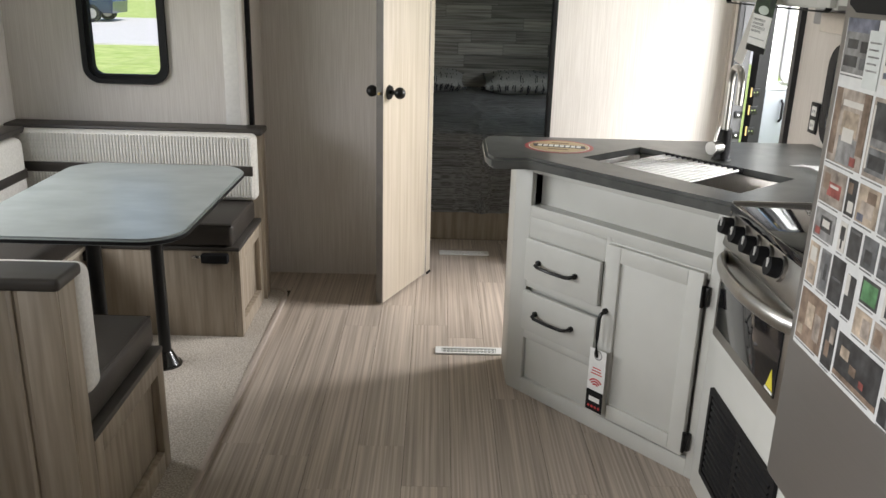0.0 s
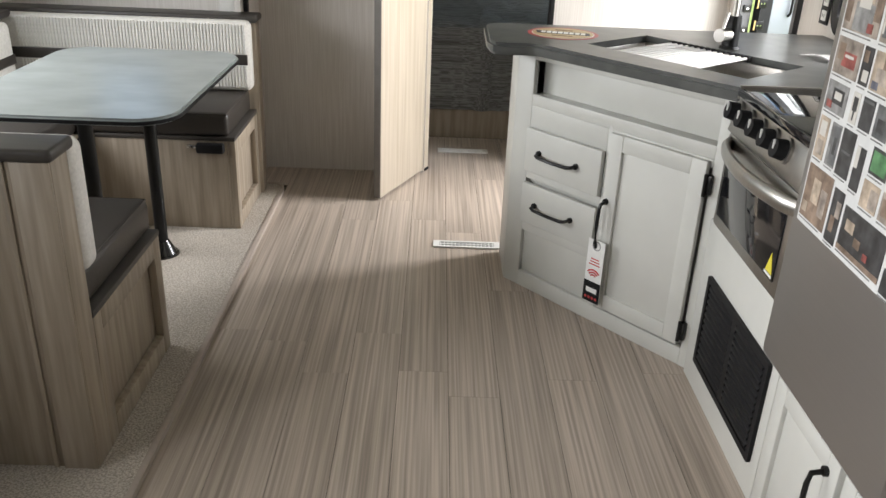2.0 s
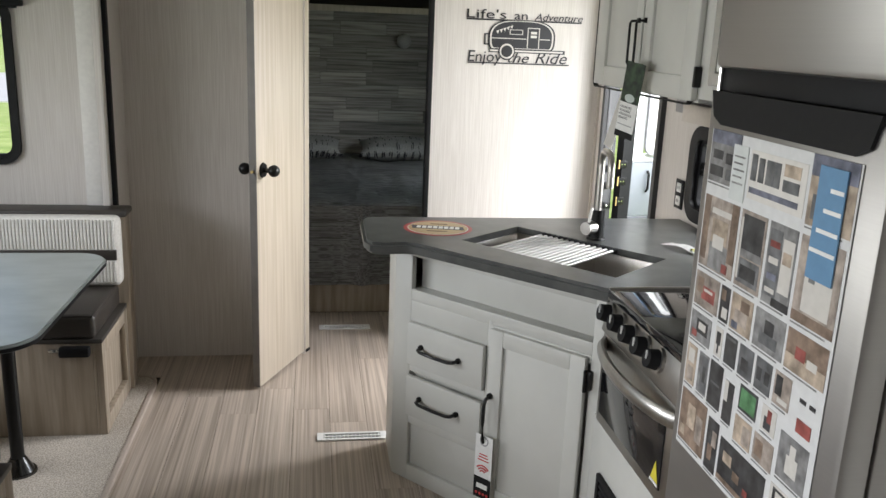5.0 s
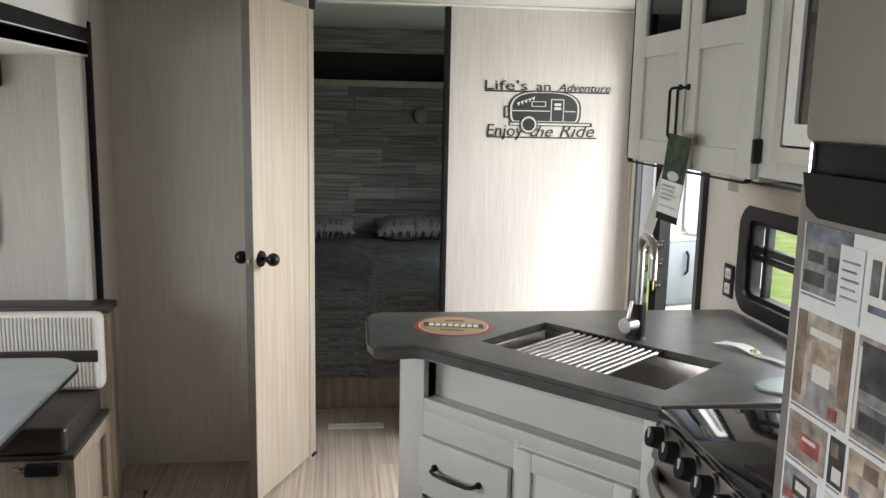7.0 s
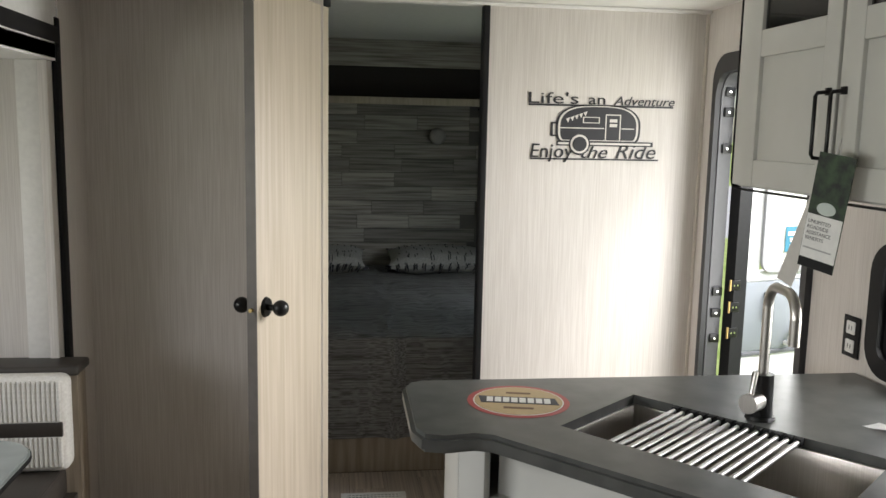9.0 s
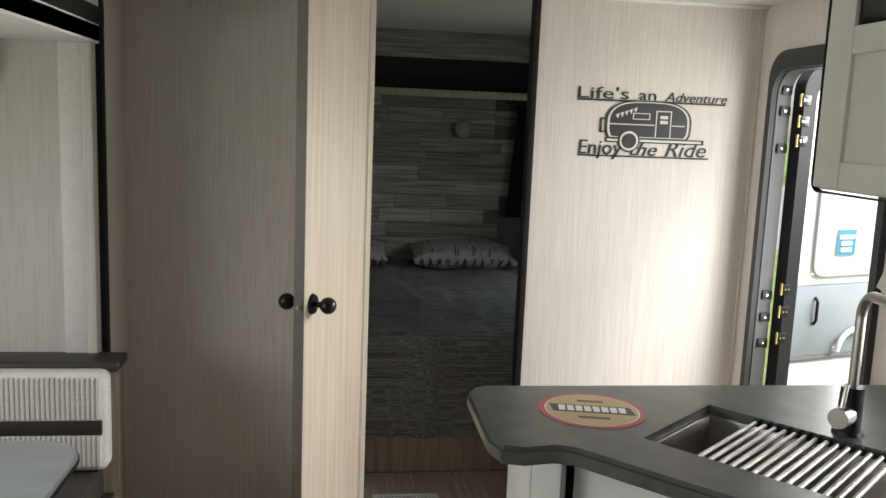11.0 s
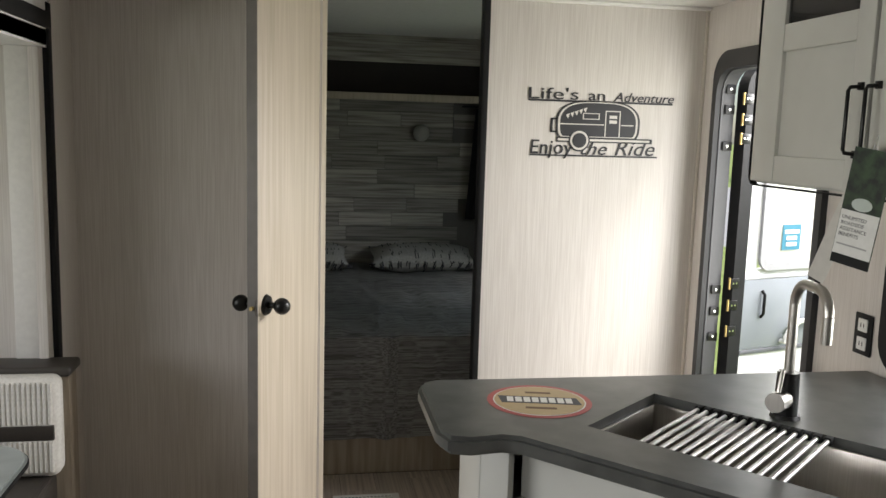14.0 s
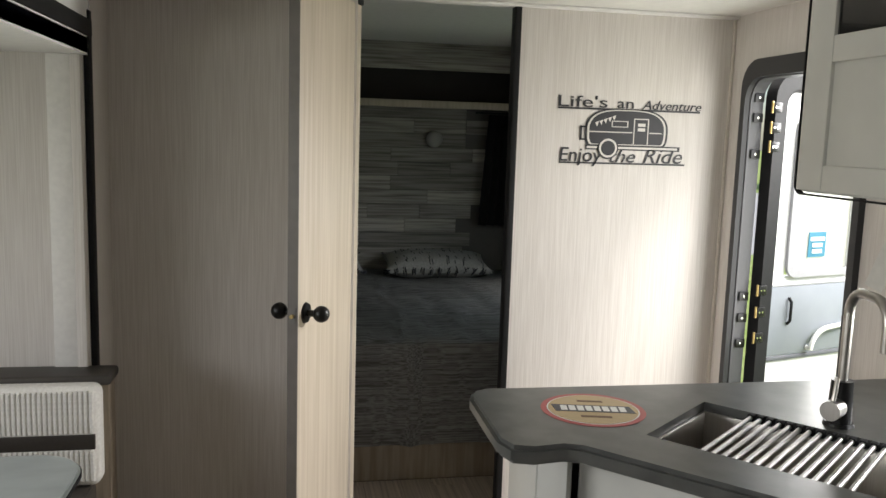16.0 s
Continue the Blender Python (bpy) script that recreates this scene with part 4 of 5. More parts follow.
part("sheet", limp(-0.09, 0.055, 0.055, 0.040, 0.012), PAPER, pk)
part("tongue", limp(0.052, 0.20, 0.034, 0.012, 0.006), tint("leaflet_grey", (0.50, 0.52, 0.50)), pk)
part("print_patch", limp(0.030, 0.050, 0.018, 0.014, 0.014), tint("leaflet_yellow", (0.5, 0.48, 0.12)), pk)
pl = solid("clear_bag", slab([(1.30 + 0.16 * math.cos(a), 2.28 + 0.075 * math.sin(a)) for a in (2 * math.pi * k / 28 for k in range(28))], 0.006, pose(0, 0, 0.9085), bevel=0.002), plain("milky_plastic", (0.36, 0.42, 0.39), 0.25), "milky oval plastic mat on the worktop", "mat")

# ---- stove ----
SX, SY0, SY1 = 0.85, 1.625, 2.163
sv = thing("stove", "steel gas range with black glass cover and five knobs", "stove", (SX, (SY0 + SY1) / 2, 0.0))
so = Vector((SX, (SY0 + SY1) / 2, 0.0))


def svb(x0, x1, y0, y1, z0, z1, bev=0.003):
    return off(box(x0, x1, y0, y1, z0, z1, bev), so)


part("body", svb(SX + 0.02, XR - 0.01, SY0, SY1, 0.0, 0.872), STEEL_DULL, sv)
part("cover", svb(SX - 0.01, XR - 0.05, SY0, SY1 - 0.004, 0.890, 0.915, 0.006), BLACK_GLASS, sv, "black glass cooktop cover")
part("trim", svb(SX - 0.005, XR - 0.05, SY1 - 0.004, SY1 + 0.004, 0.88, 0.918), STEEL, sv)
cp = box(-0.02, 0.03, SY0, SY1, 0.795, 0.888, 0.006)
cp.transform(pose(SX, 0, 0))
for v in cp.verts:
    v.co.x += (v.co.z - 0.795) * 0.22
part("control_panel", off(cp, so), STEEL, sv, "steel control panel")
for k in range(5):
    y = 2.125 - 0.0825 * k
    c = Vector((SX - 0.008, y, 0.853))
    d = Vector((-0.96, 0, 0.22)).normalized()
    kn = part("knob", off(cyl(c, c + d * 0.034, 0.026, 0.022, 24), so), BLACK, sv, "black control knob")
    part("skirt", off(cyl(c - d * 0.002, c + d * 0.008, 0.031, 0.031, 24), so), STEEL, kn)
    part("pointer", off(box(c.x - 0.0355, c.x - 0.030, y - 0.002, y + 0.002, 0.858, 0.880, 0.001), so), WHITE_PLASTIC, kn)
od = part("oven_door", svb(SX - 0.012, SX + 0.018, SY0 + 0.004, SY1 - 0.004, 0.525, 0.79, 0.005), STEEL, sv, "steel oven door")
part("oven_window", svb(SX - 0.016, SX - 0.0115, SY0 + 0.085, SY1 - 0.03, 0.56, 0.73, 0.002), BLACK_GLASS, od, "dark oven window")
hp = []
for k in range(17):
    u = k / 16
    hp.append((SX - 0.014 - 0.052 * math.sin(math.pi * u) ** 0.6, SY0 + 0.025 + (SY1 - SY0 - 0.05) * u, 0.765))
hb = tube(hp, 0.012, 10)
for v in hb.verts:
    v.co.z = 0.765 + (v.co.z - 0.765) * 1.7
part("oven_handle", off(hb, so), STEEL, od, "curved steel oven handle")
tri = slab([(-0.02, 0), (0.02, 0), (0, 0.05)], 0.0008, axes((SX - 0.0165, 1.735, 0.575), (0, -1, 0), (0, 0, 1)))
part("warning_label", off(tri, so), tint("label_yellow", (0.7, 0.6, 0.05)), od, "yellow warning label")
part("print_bars", svb(SX - 0.0172, SX - 0.0165, 1.715, 1.76, 0.566, 0.573, 0), PAPER, od)

# furnace panel below the stove
fp = thing("furnace_panel", "white panel with black louvred grille below the stove", "panel", (SX, 1.89, 0))
fo = Vector((SX, 1.89, 0))
part("panel", off(box(SX, SX + 0.016, 1.60, 2.205, 0.0, 0.522, 0.002), fo), WHITE_CAB, fp)
gr = part("grille_frame", off(ring(rrect(0.478, 0.285, 0.006), rrect(0.442, 0.25, 0.004), 0.010, axes((SX - 0.0005, 1.877, 0.237), (0, -1, 0), (0, 0, 1))), fo), BLACK, fp, "black grille")
part("grille_back", off(box(SX - 0.003, SX - 0.001, 1.645, 2.11, 0.10, 0.375), fo), BLACK, gr)
part("grille_mullion", off(box(SX - 0.010, SX - 0.002, 1.862, 1.892, 0.115, 0.36), fo), BLACK, gr)
sl = box(-0.010, 0.0, -0.1, 0.1, -0.0045, 0.0045, 0.001)
for v in sl.verts:
    v.co.z -= (v.co.x + 0.005) * -0.8
s0 = part("slat", sl, BLACK, gr)
first = True
for y in (1.766, 1.99):
    for k in range(12):
        o = s0 if first else s0.copy()
        if not first:
            scene.collection.objects.link(o)
        first = False
        o.location = Vector((SX - 0.001, y, 0.128 + 0.0205 * k)) - fo

# ---- fridge bank ----
lc = thing("fridge_base_cabinet", "white low cabinet with two framed doors under the refrigerator", "cabinet", (SX, 1.2, 0))
lo_ = Vector((SX, 1.2, 0))
part("body", off(box(SX, XR - 0.01, 0.50, 1.598, 0.0, 0.425, 0.002), lo_), WHITE_CAB, lc)
lm = axes((SX, 0, 0), (0, -1, 0), (0, 0, 1))


def lcab(x0, x1, z0, z1, d0, d1, bev=0.003):
    b = box(x0, x1, z0, z1, d0, d1, bev)
    b.transform(lm)
    return off(b, lo_)


for a, b_, hx in ((-1.555, -1.245, -1.285), (-1.225, -0.915, -1.185)):
    d = shaker(a, b_, 0.045, 0.402, lcab, WHITE_CAB, lc, 0.045)
    pts = [(hx, 0.22, 0.02), (hx, 0.225, 0.05), (hx, 0.25, 0.054), (hx, 0.33, 0.054), (hx, 0.355, 0.05), (hx, 0.36, 0.02)]
    hb = tube(pts, 0.006)
    hb.transform(lm)
    hd = part("handle", off(hb, lo_), BLACK_METAL, d, "black bow handle")
    for q in (pts[0], pts[-1]):
        c = cyl(q, (q[0], q[1], 0.028), 0.011, n=12)
        c.transform(lm)
        part("handle_foot", off(c, lo_), BLACK_METAL, hd)

RXF, RY0, RY1 = 0.762, 1.020, 1.535
fr = thing("refrigerator", "stainless two-door refrigerator covered by a feature poster", "refrigerator", (0.9, 1.34, 0.43))
ro = Vector((0.9, 1.34, 0.43))
part("case", off(box(RXF + 0.056, XR - 0.01, RY0 + 0.004, RY1 - 0.004, 0.43, 1.985, 0.004), ro), STEEL_DULL, fr)
part("lower_door", off(box(RXF, RXF + 0.052, RY0, RY1, 0.482, 1.488, 0.012), ro), STEEL_DULL, fr, "brushed steel lower door")
part("freezer_door", off(box(RXF, RXF + 0.052, RY0, RY1, 1.535, 1.97, 0.012), ro), STEEL_DULL, fr, "brushed steel freezer door")
part("handle_recess", off(box(RXF + 0.014, RXF + 0.055, RY0 + 0.004, RY1 - 0.002, 1.487, 1.536, 0.002), ro), BLACK, fr, "black recessed handle strip")
hr = slab([(-0.235, 0.0), (0.235, 0.0), (0.22, -0.045), (0.19, -0.058), (-0.19, -0.058), (-0.22, -0.045)], 0.006, axes((RXF - 0.002, (RY0 + RY1) / 2, 1.495), (0, -1, 0), (0, 0, 1)))
part("grip", off(hr, ro), BLACK, fr, "black pocket grip")
part("hinge_pin", off(cyl((RXF + 0.0105, RY1 - 0.012, 1.489), (RXF + 0.0105, RY1 - 0.012, 1.534), 0.005), ro), CHROME, fr)
structure("fridge_surround", box(0.87, XR - 0.01, 0.50, RY0 - 0.002, 0.427, H_CEIL - 0.001), WHITE_CAB, "white tall panel beside the refrigerator", "panel")

# poster: white sheet with picture patches
po = thing("feature_poster", "white poster of small feature photographs on the refrigerator door", "poster", (RXF, 1.362, 0.79))
pm = axes((RXF - 0.0015, 1.503, 1.428), (0, -1, 0), (0, 0, 1)) @ Matrix.Diagonal((0.93, 0.95, 1.0, 1.0))


def pst(x0, x1, y0, y1, d, name, material, parent, label=""):
    b = box(x0, x1, y0, y1, d, d + 0.0008)
    b.transform(pm)
    return part(name, off(b, (RXF, 1.362, 0.79)), material, parent, label)


pst(0, 0.465, -0.655, 0.0, 0, "sheet", tint("poster_sheet", (0.68, 0.69, 0.69), 0.3), po)
tones = [mat("photo_" + n, tuple(min(1, k * 1.5 + 0.04) for k in c), 0.4, 0, tuple(k * 0.4 for k in c), (1, 1, 1), 40, rand=0.12, blotch=0.15, lo=0.25, hi=0.8) for n, c in (("brown", (0.20, 0.14, 0.10)), ("grey", (0.22, 0.22, 0.22)), ("black", (0.03, 0.03, 0.032)), ("taupe", (0.33, 0.28, 0.24)), ("blue", (0.13, 0.14, 0.19)), ("green", (0.08, 0.22, 0.09)), ("red", (0.27, 0.06, 0.05)), ("tan", (0.42, 0.34, 0.26)), ("slate", (0.11, 0.115, 0.12)))]
rp = random.Random(12)


def photo(x0, x1, y0, y1, tone, patches):
    """One printed picture: patches are parts of its width and height with a tone."""
    ph = pst(x0, x1, y0, y1, 0.0009, "photo", tone, po)
    for k, (a, b_, c, d, m_) in enumerate(patches):
        pst(x0 + (x1 - x0) * a, x0 + (x1 - x0) * b_, y0 + (y1 - y0) * c, y0 + (y1 - y0) * d, 0.0011 + 0.00012 * k, "photo_detail", m_, ph)
    pst(x0, x0 + (x1 - x0) * 0.85, y0 - 0.006, y0 - 0.0035, 0.0009, "caption_line", tones[1], po)


BROWN, GREY, DARK, TAUPE, BLUE, GREEN, REDDISH, TAN, SLATE = tones
PALE_PRINT = tint("print_pale", (0.60, 0.58, 0.54))
photo(0.004, 0.118, -0.098, 0.0, GREY, [(0, 1, 0.75, 1, BLUE), (0.1, 0.45, 0.45, 0.62, DARK), (0.55, 0.95, 0.4, 0.6, DARK), (0.05, 0.5, 0.12, 0.32, DARK), (0.6, 0.95, 0.1, 0.3, SLATE)])
pst(0.094, 0.148, -0.118, -0.018, 0.0017, "caption", tint("caption_grey", (0.62, 0.65, 0.64)), po)
for k in range(5):
    pst(0.102, 0.140 - 0.006 * (k % 2), -0.040 - 0.012 * k, -0.037 - 0.012 * k, 0.0026, "print_line", GREY, po)
pst(0.158, 0.335, -0.105, -0.02, 0.0009, "title_panel", tint("title_pale", (0.68, 0.66, 0.62)), po)
for k, w in enumerate((0.018, 0.018, 0.024, 0.020)):
    pst(0.164 + 0.025 * k, 0.164 + 0.025 * k + w, -0.072, -0.030 + 0.004 * (k == 0), 0.0018, "title_mark", SLATE, po)
pst(0.270, 0.318, -0.048, -0.028, 0.0018, "title_mark", TAN, po)
pst(0.270, 0.318, -0.073, -0.054, 0.0018, "title_mark", SLATE, po)
pst(0.164, 0.320, -0.094, -0.084, 0.0018, "title_line", BLUE, po)
photo(0.345, 0.461, -0.11, 0.0, TAN, [(0, 1, 0.7, 1, BLUE), (0.1, 0.7, 0.1, 0.45, SLATE)])
# second row: tall pictures
photo(0.006, 0.142, -0.265, -0.126, TAUPE, [(0, 0.18, 0.1, 1, BROWN), (0.25, 0.85, 0.78, 0.86, PALE_PRINT), (0.3, 0.75, 0.4, 0.72, TAN), (0.28, 0.8, 0.02, 0.38, GREY), (0.36, 0.68, 0.32, 0.5, PALE_PRINT), (0.82, 1, 0.2, 1, BROWN), (0.7, 0.85, 0.04, 0.16, REDDISH)])
photo(0.152, 0.240, -0.265, -0.126, TAUPE, [(0.1, 0.92, 0.5, 0.95, DARK), (0.05, 0.95, 0.4, 0.5, GREY), (0.08, 0.92, 0.06, 0.38, SLATE), (0.18, 0.82, 0.12, 0.3, DARK), (0.05, 0.12, 0.1, 0.9, PALE_PRINT)])
photo(0.250, 0.335, -0.265, -0.126, GREY, [(0.05, 0.5, 0.1, 0.92, SLATE), (0.55, 0.95, 0.2, 0.85, PALE_PRINT), (0.1, 0.45, 0.7, 0.78, REDDISH), (0.1, 0.45, 0.5, 0.58, PALE_PRINT), (0.1, 0.45, 0.3, 0.38, BLUE), (0.1, 0.45, 0.14, 0.2, PALE_PRINT), (0.6, 0.9, 0.55, 0.7, TAN), (0.4, 1, 0, 0.1, DARK)])
photo(0.345, 0.458, -0.265, -0.126, TAUPE, [(0.2, 0.85, 0.15, 0.7, PALE_PRINT), (0, 1, 0, 0.12, BROWN), (0.3, 0.45, 0.5, 0.6, GREY)])
# third row
for x0, x1, tone, pat in ((0.006, 0.105, TAUPE, [(0.3, 0.85, 0.25, 0.65, REDDISH), (0.1, 0.35, 0.4, 0.85, BROWN), (0.4, 0.75, 0.5, 0.58, PALE_PRINT)]),
                          (0.113, 0.148, DARK, [(0.3, 0.9, 0.1, 0.4, PALE_PRINT), (0.1, 0.6, 0.6, 0.9, BROWN)]),
                          (0.156, 0.232, TAN, [(0.2, 0.8, 0.2, 0.6, TAUPE), (0.1, 0.4, 0.05, 0.25, BLUE), (0.45, 0.85, 0.6, 0.9, BROWN)]),
                          (0.242, 0.338, GREY, [(0.2, 0.8, 0.15, 0.45, SLATE), (0.35, 0.65, 0.45, 0.8, DARK)]),
                          (0.346, 0.458, BROWN, [(0, 1, 0, 0.4, TAN), (0.25, 0.5, 0.35, 0.65, REDDISH), (0.55, 0.8, 0.3, 0.5, PALE_PRINT)])):
    photo(x0, x1, -0.347, -0.279, tone, pat)
# fourth row
for x0, x1, tone, pat in ((0.006, 0.092, GREY, [(0.3, 0.85, 0.3, 0.8, DARK), (0.4, 0.75, 0.45, 0.7, PALE_PRINT), (0.1, 0.35, 0.1, 0.35, REDDISH)]),
                          (0.112, 0.140, PALE_PRINT, [(0.2, 0.8, 0.4, 0.85, DARK), (0.4, 0.6, 0.1, 0.4, DARK)]),
                          (0.152, 0.196, DARK, [(0.1, 0.9, 0.85, 0.93, SLATE)]), (0.206, 0.256, SLATE, [(0.2, 0.7, 0.2, 0.6, DARK)]),
                          (0.266, 0.318, SLATE, [(0.1, 0.4, 0.3, 0.7, DARK), (0.6, 0.9, 0.3, 0.7, DARK)]), (0.328, 0.378, TAUPE, [(0.1, 0.5, 0.3, 0.9, DARK), (0.3, 0.9, 0.1, 0.25, PALE_PRINT)])):
    photo(x0, x1, -0.418, -0.361, tone, pat)
pst(0.405, 0.445, -0.435, -0.412, 0.0012, "red_badge", REDDISH, po)
pst(0.405, 0.422, -0.385, -0.378, 0.0012, "title_mark", DARK, po)
pst(0.432, 0.448, -0.385, -0.378, 0.0012, "title_mark", DARK, po)
# fifth row
for x0, x1, y0, y1, tone, pat in ((0.006, 0.048, -0.515, -0.432, TAN, [(0.2, 0.8, 0.1, 0.45, TAUPE), (0.2, 0.8, 0.55, 0.9, PALE_PRINT)]),
                                  (0.060, 0.100, -0.515, -0.432, GREY, [(0.3, 0.95, 0.05, 0.95, SLATE), (0.5, 0.8, 0.3, 0.7, DARK)]),
                                  (0.108, 0.160, -0.518, -0.430, DARK, [(0.15, 0.85, 0.5, 0.55, SLATE)]), (0.172, 0.206, -0.525, -0.445, DARK, [(0.0, 0.4, 0.5, 1, PALE_PRINT)]),
                                  (0.226, 0.288, -0.478, -0.430, DARK, [(0.08, 0.92, 0.12, 0.88, GREEN)]), (0.305, 0.350, -0.478, -0.432, PALE_PRINT, [(0.2, 0.7, 0.1, 0.6, DARK), (0.4, 0.7, 0.4, 0.9, REDDISH)]),
                                  (0.222, 0.282, -0.540, -0.490, TAN, [(0.5, 0.95, 0.1, 0.8, TAUPE)]), (0.292, 0.355, -0.540, -0.490, TAUPE, [(0.1, 0.5, 0.2, 0.8, BROWN)]), (0.368, 0.450, -0.530, -0.450, GREY, [(0.3, 0.7, 0.2, 0.6, PALE_PRINT), (0.4, 0.6, 0.6, 0.85, PALE_PRINT)])):
    photo(x0, x1, y0, y1, tone, pat)
# last row
photo(0.006, 0.118, -0.640, -0.530, BROWN, [(0.3, 0.6, 0.35, 0.8, TAN), (0.65, 0.9, 0.2, 0.7, TAUPE), (0.05, 0.25, 0.1, 0.3, TAN)])
photo(0.128, 0.172, -0.645, -0.540, DARK, [(0.2, 0.6, 0.2, 0.5, BROWN), (0.5, 0.9, 0.5, 0.8, TAUPE)])
photo(0.182, 0.345, -0.640, -0.555, DARK, [(0.1, 0.3, 0.5, 0.75, TAN), (0.35, 0.5, 0.3, 0.5, BROWN), (0.6, 0.7, 0.2, 0.35, REDDISH), (0.0, 1, 0.0, 0.12, BROWN)])
photo(0.362, 0.450, -0.595, -0.548, PALE_PRINT, [(0.1, 0.9, 0.1, 0.9, DARK), (0.2, 0.8, 0.2, 0.8, PALE_PRINT)])
photo(0.355, 0.450, -0.648, -0.603, DARK, [(0.3, 0.6, 0.1, 0.5, SLATE)])
bs = thing("blue_card", "translucent blue card stuck over the poster", "card", (RXF - 0.006, 1.125, 1.25))
part("card", box(-0.001, 0.001, -0.032, 0.032, 0.0, 0.165), plain("blue_film", (0.14, 0.28, 0.45), 0.3), bs)
for k in range(4):
    part("print_line", box(-0.002, -0.001, -0.03, 0.03 - 0.01 * k, 0.04 + 0.03 * k, 0.046 + 0.03 * k), PAPER, bs)

# ---- upper cabinets ----
UX = 1.078
uc = thing("wall_cabinet", "white wall cabinet with two half-glazed framed doors", "cabinet", (UX, 2.68, 1.418))
uo = Vector((UX, 2.68, 1.43))
part("side", off(box(UX + 0.002, XR - 0.002, 3.066, 3.084, 1.43, H_CEIL - 0.002, 0.004), uo), WHITE_CAB, uc)
part("side", off(box(UX + 0.002, XR - 0.002, 2.245, 2.262, 1.43, H_CEIL - 0.002), uo), WHITE_CAB, uc)
part("bottom", off(box(UX + 0.002, XR - 0.002, 2.262, 3.066, 1.43, 1.447), uo), WHITE_CAB, uc)
part("shelf", off(box(UX + 0.03, XR - 0.004, 2.262, 3.066, 1.73, 1.745), uo), WHITE_CAB, uc)
part("back", off(box(XR - 0.008, XR - 0.002, 2.262, 3.066, 1.447, H_CEIL - 0.002), uo), WHITE_CAB, uc)
um_ = axes((UX, 0, 0), (0, -1, 0), (0, 0, 1))
eb = ring(rrect(0.824, 0.700, 0.03), rrect(0.816, 0.692, 0.027), 0.016, axes((UX - 0.001, 2.674, 1.43 + 0.342), (0, -1, 0), (0, 0, 1)))
part("edge_trim", off(eb, uo), BLACK, uc, "thin black edge trim")


def ucab(x0, x1, z0, z1, d0, d1, bev=0.003):
    b = box(x0, x1, z0, z1, d0, d1, bev)
    b.transform(um_)
    return off(b, uo)


for a, b_, hx, fl, fr_ in ((-3.075, -2.652, -2.672, 0.10, 0.055), (-2.640, -2.250, -2.618, 0.066, 0.082)):
    d = part("door", ucab(a, a + fl, 1.435, H_CEIL - 0.012, 0.0, 0.018), WHITE_CAB, uc)
    part("stile", ucab(b_ - fr_, b_, 1.435, H_CEIL - 0.012, 0.0, 0.018), WHITE_CAB, d)
    for z0, z1 in ((1.435, 1.500), (1.748, 1.812), (1.965, H_CEIL - 0.012)):
        part("rail", ucab(a + fl, b_ - fr_, z0, z1, 0.0, 0.0175), WHITE_CAB, d)
    part("panel", ucab(a + fl - 0.002, b_ - fr_ + 0.002, 1.495, 1.752, 0.0, 0.008), WHITE_CAB, d)
    part("glass", ucab(a + fl - 0.002, b_ - fr_ + 0.002, 1.808, 1.968, 0.004, 0.008, 0), CAB_GLASS, d, "dark tinted glass")
    hd = tube([(hx, 1.512, 0.018), (hx, 1.515, 0.046), (hx, 1.522, 0.050), (hx, 1.642, 0.050), (hx, 1.649, 0.046), (hx, 1.652, 0.018)], 0.0042)
    hd.transform(um_)
    hdp = part("handle", off(hd, uo), BLACK_METAL, d, "black bow handle")
    for z in (1.512, 1.652):
        part("handle_foot", ucab(hx - 0.007, hx + 0.007, z - 0.008, z + 0.008, 0.018, 0.026, 0.001), BLACK_METAL, hdp)
for z in (1.50,):
    part("hinge", ucab(-2.250, -2.235, z - 0.028, z + 0.028, 0.0, 0.02), BLACK_METAL, uc, "black exposed hinge")

ht = thing("hang_tag", "dark green and white brochure tag hanging from the cabinet handle", "tag", (UX - 0.060, 2.558, 1.512))
tm = axes((0, 0, 0), (0.35, -0.94, 0), (0.0, 0.0, 1))
tilt_m = tm @ pose(0, 0, 0, 0, 0, -8)


def htb(x0, x1, z0, z1, d0, d1):
    b = box(x0, x1, z0, z1, d0, d1)
    b.transform(tilt_m)
    return b


part("card", htb(-0.042, 0.042, -0.235, 0.0, 0, 0.0015), mat("tag_green", (0.035, 0.07, 0.03), 0.6, 0, (0.006, 0.012, 0.008), scale=40), ht)
part("white_panel", htb(-0.041, 0.041, -0.215, -0.125, 0.0016, 0.0022), PAPER, ht)
part("black_foot", htb(-0.041, 0.041, -0.234, -0.216, 0.0016, 0.0022), BLACK, ht)
e = slab([(0.022 * math.cos(a), -0.11 + 0.013 * math.sin(a)) for a in (2 * math.pi * k / 20 for k in range(20))], 0.001, tilt_m @ pose(0, 0, 0.0023))
part("emblem", e, tint("emblem_pale", (0.55, 0.62, 0.58)), ht)
for k, w in enumerate(("UNLIMITED", "ROADSIDE", "ASSISTANCE", "BENEFITS")):
    part("lettering", text_bm(w, 0.0105, tilt_m @ pose(-0.036, -0.143 - 0.0115 * k, 0.0026), 0.0004), tint("print_grey", (0.1, 0.1, 0.1)), ht)
part("print_line", htb(-0.036, 0.03, -0.196, -0.193, 0.0023, 0.0028), tint("print_mid", (0.4, 0.4, 0.4)), ht)
part("back_card", (lambda b: (b.transform(tilt_m @ pose(-0.012, -0.02, -0.004, 0, 0, -12)), b)[1])(box(-0.020, 0.020, -0.27, -0.02, 0, 0.001)), tint("card_pale", (0.62, 0.60, 0.56)), ht, "pale second card behind")
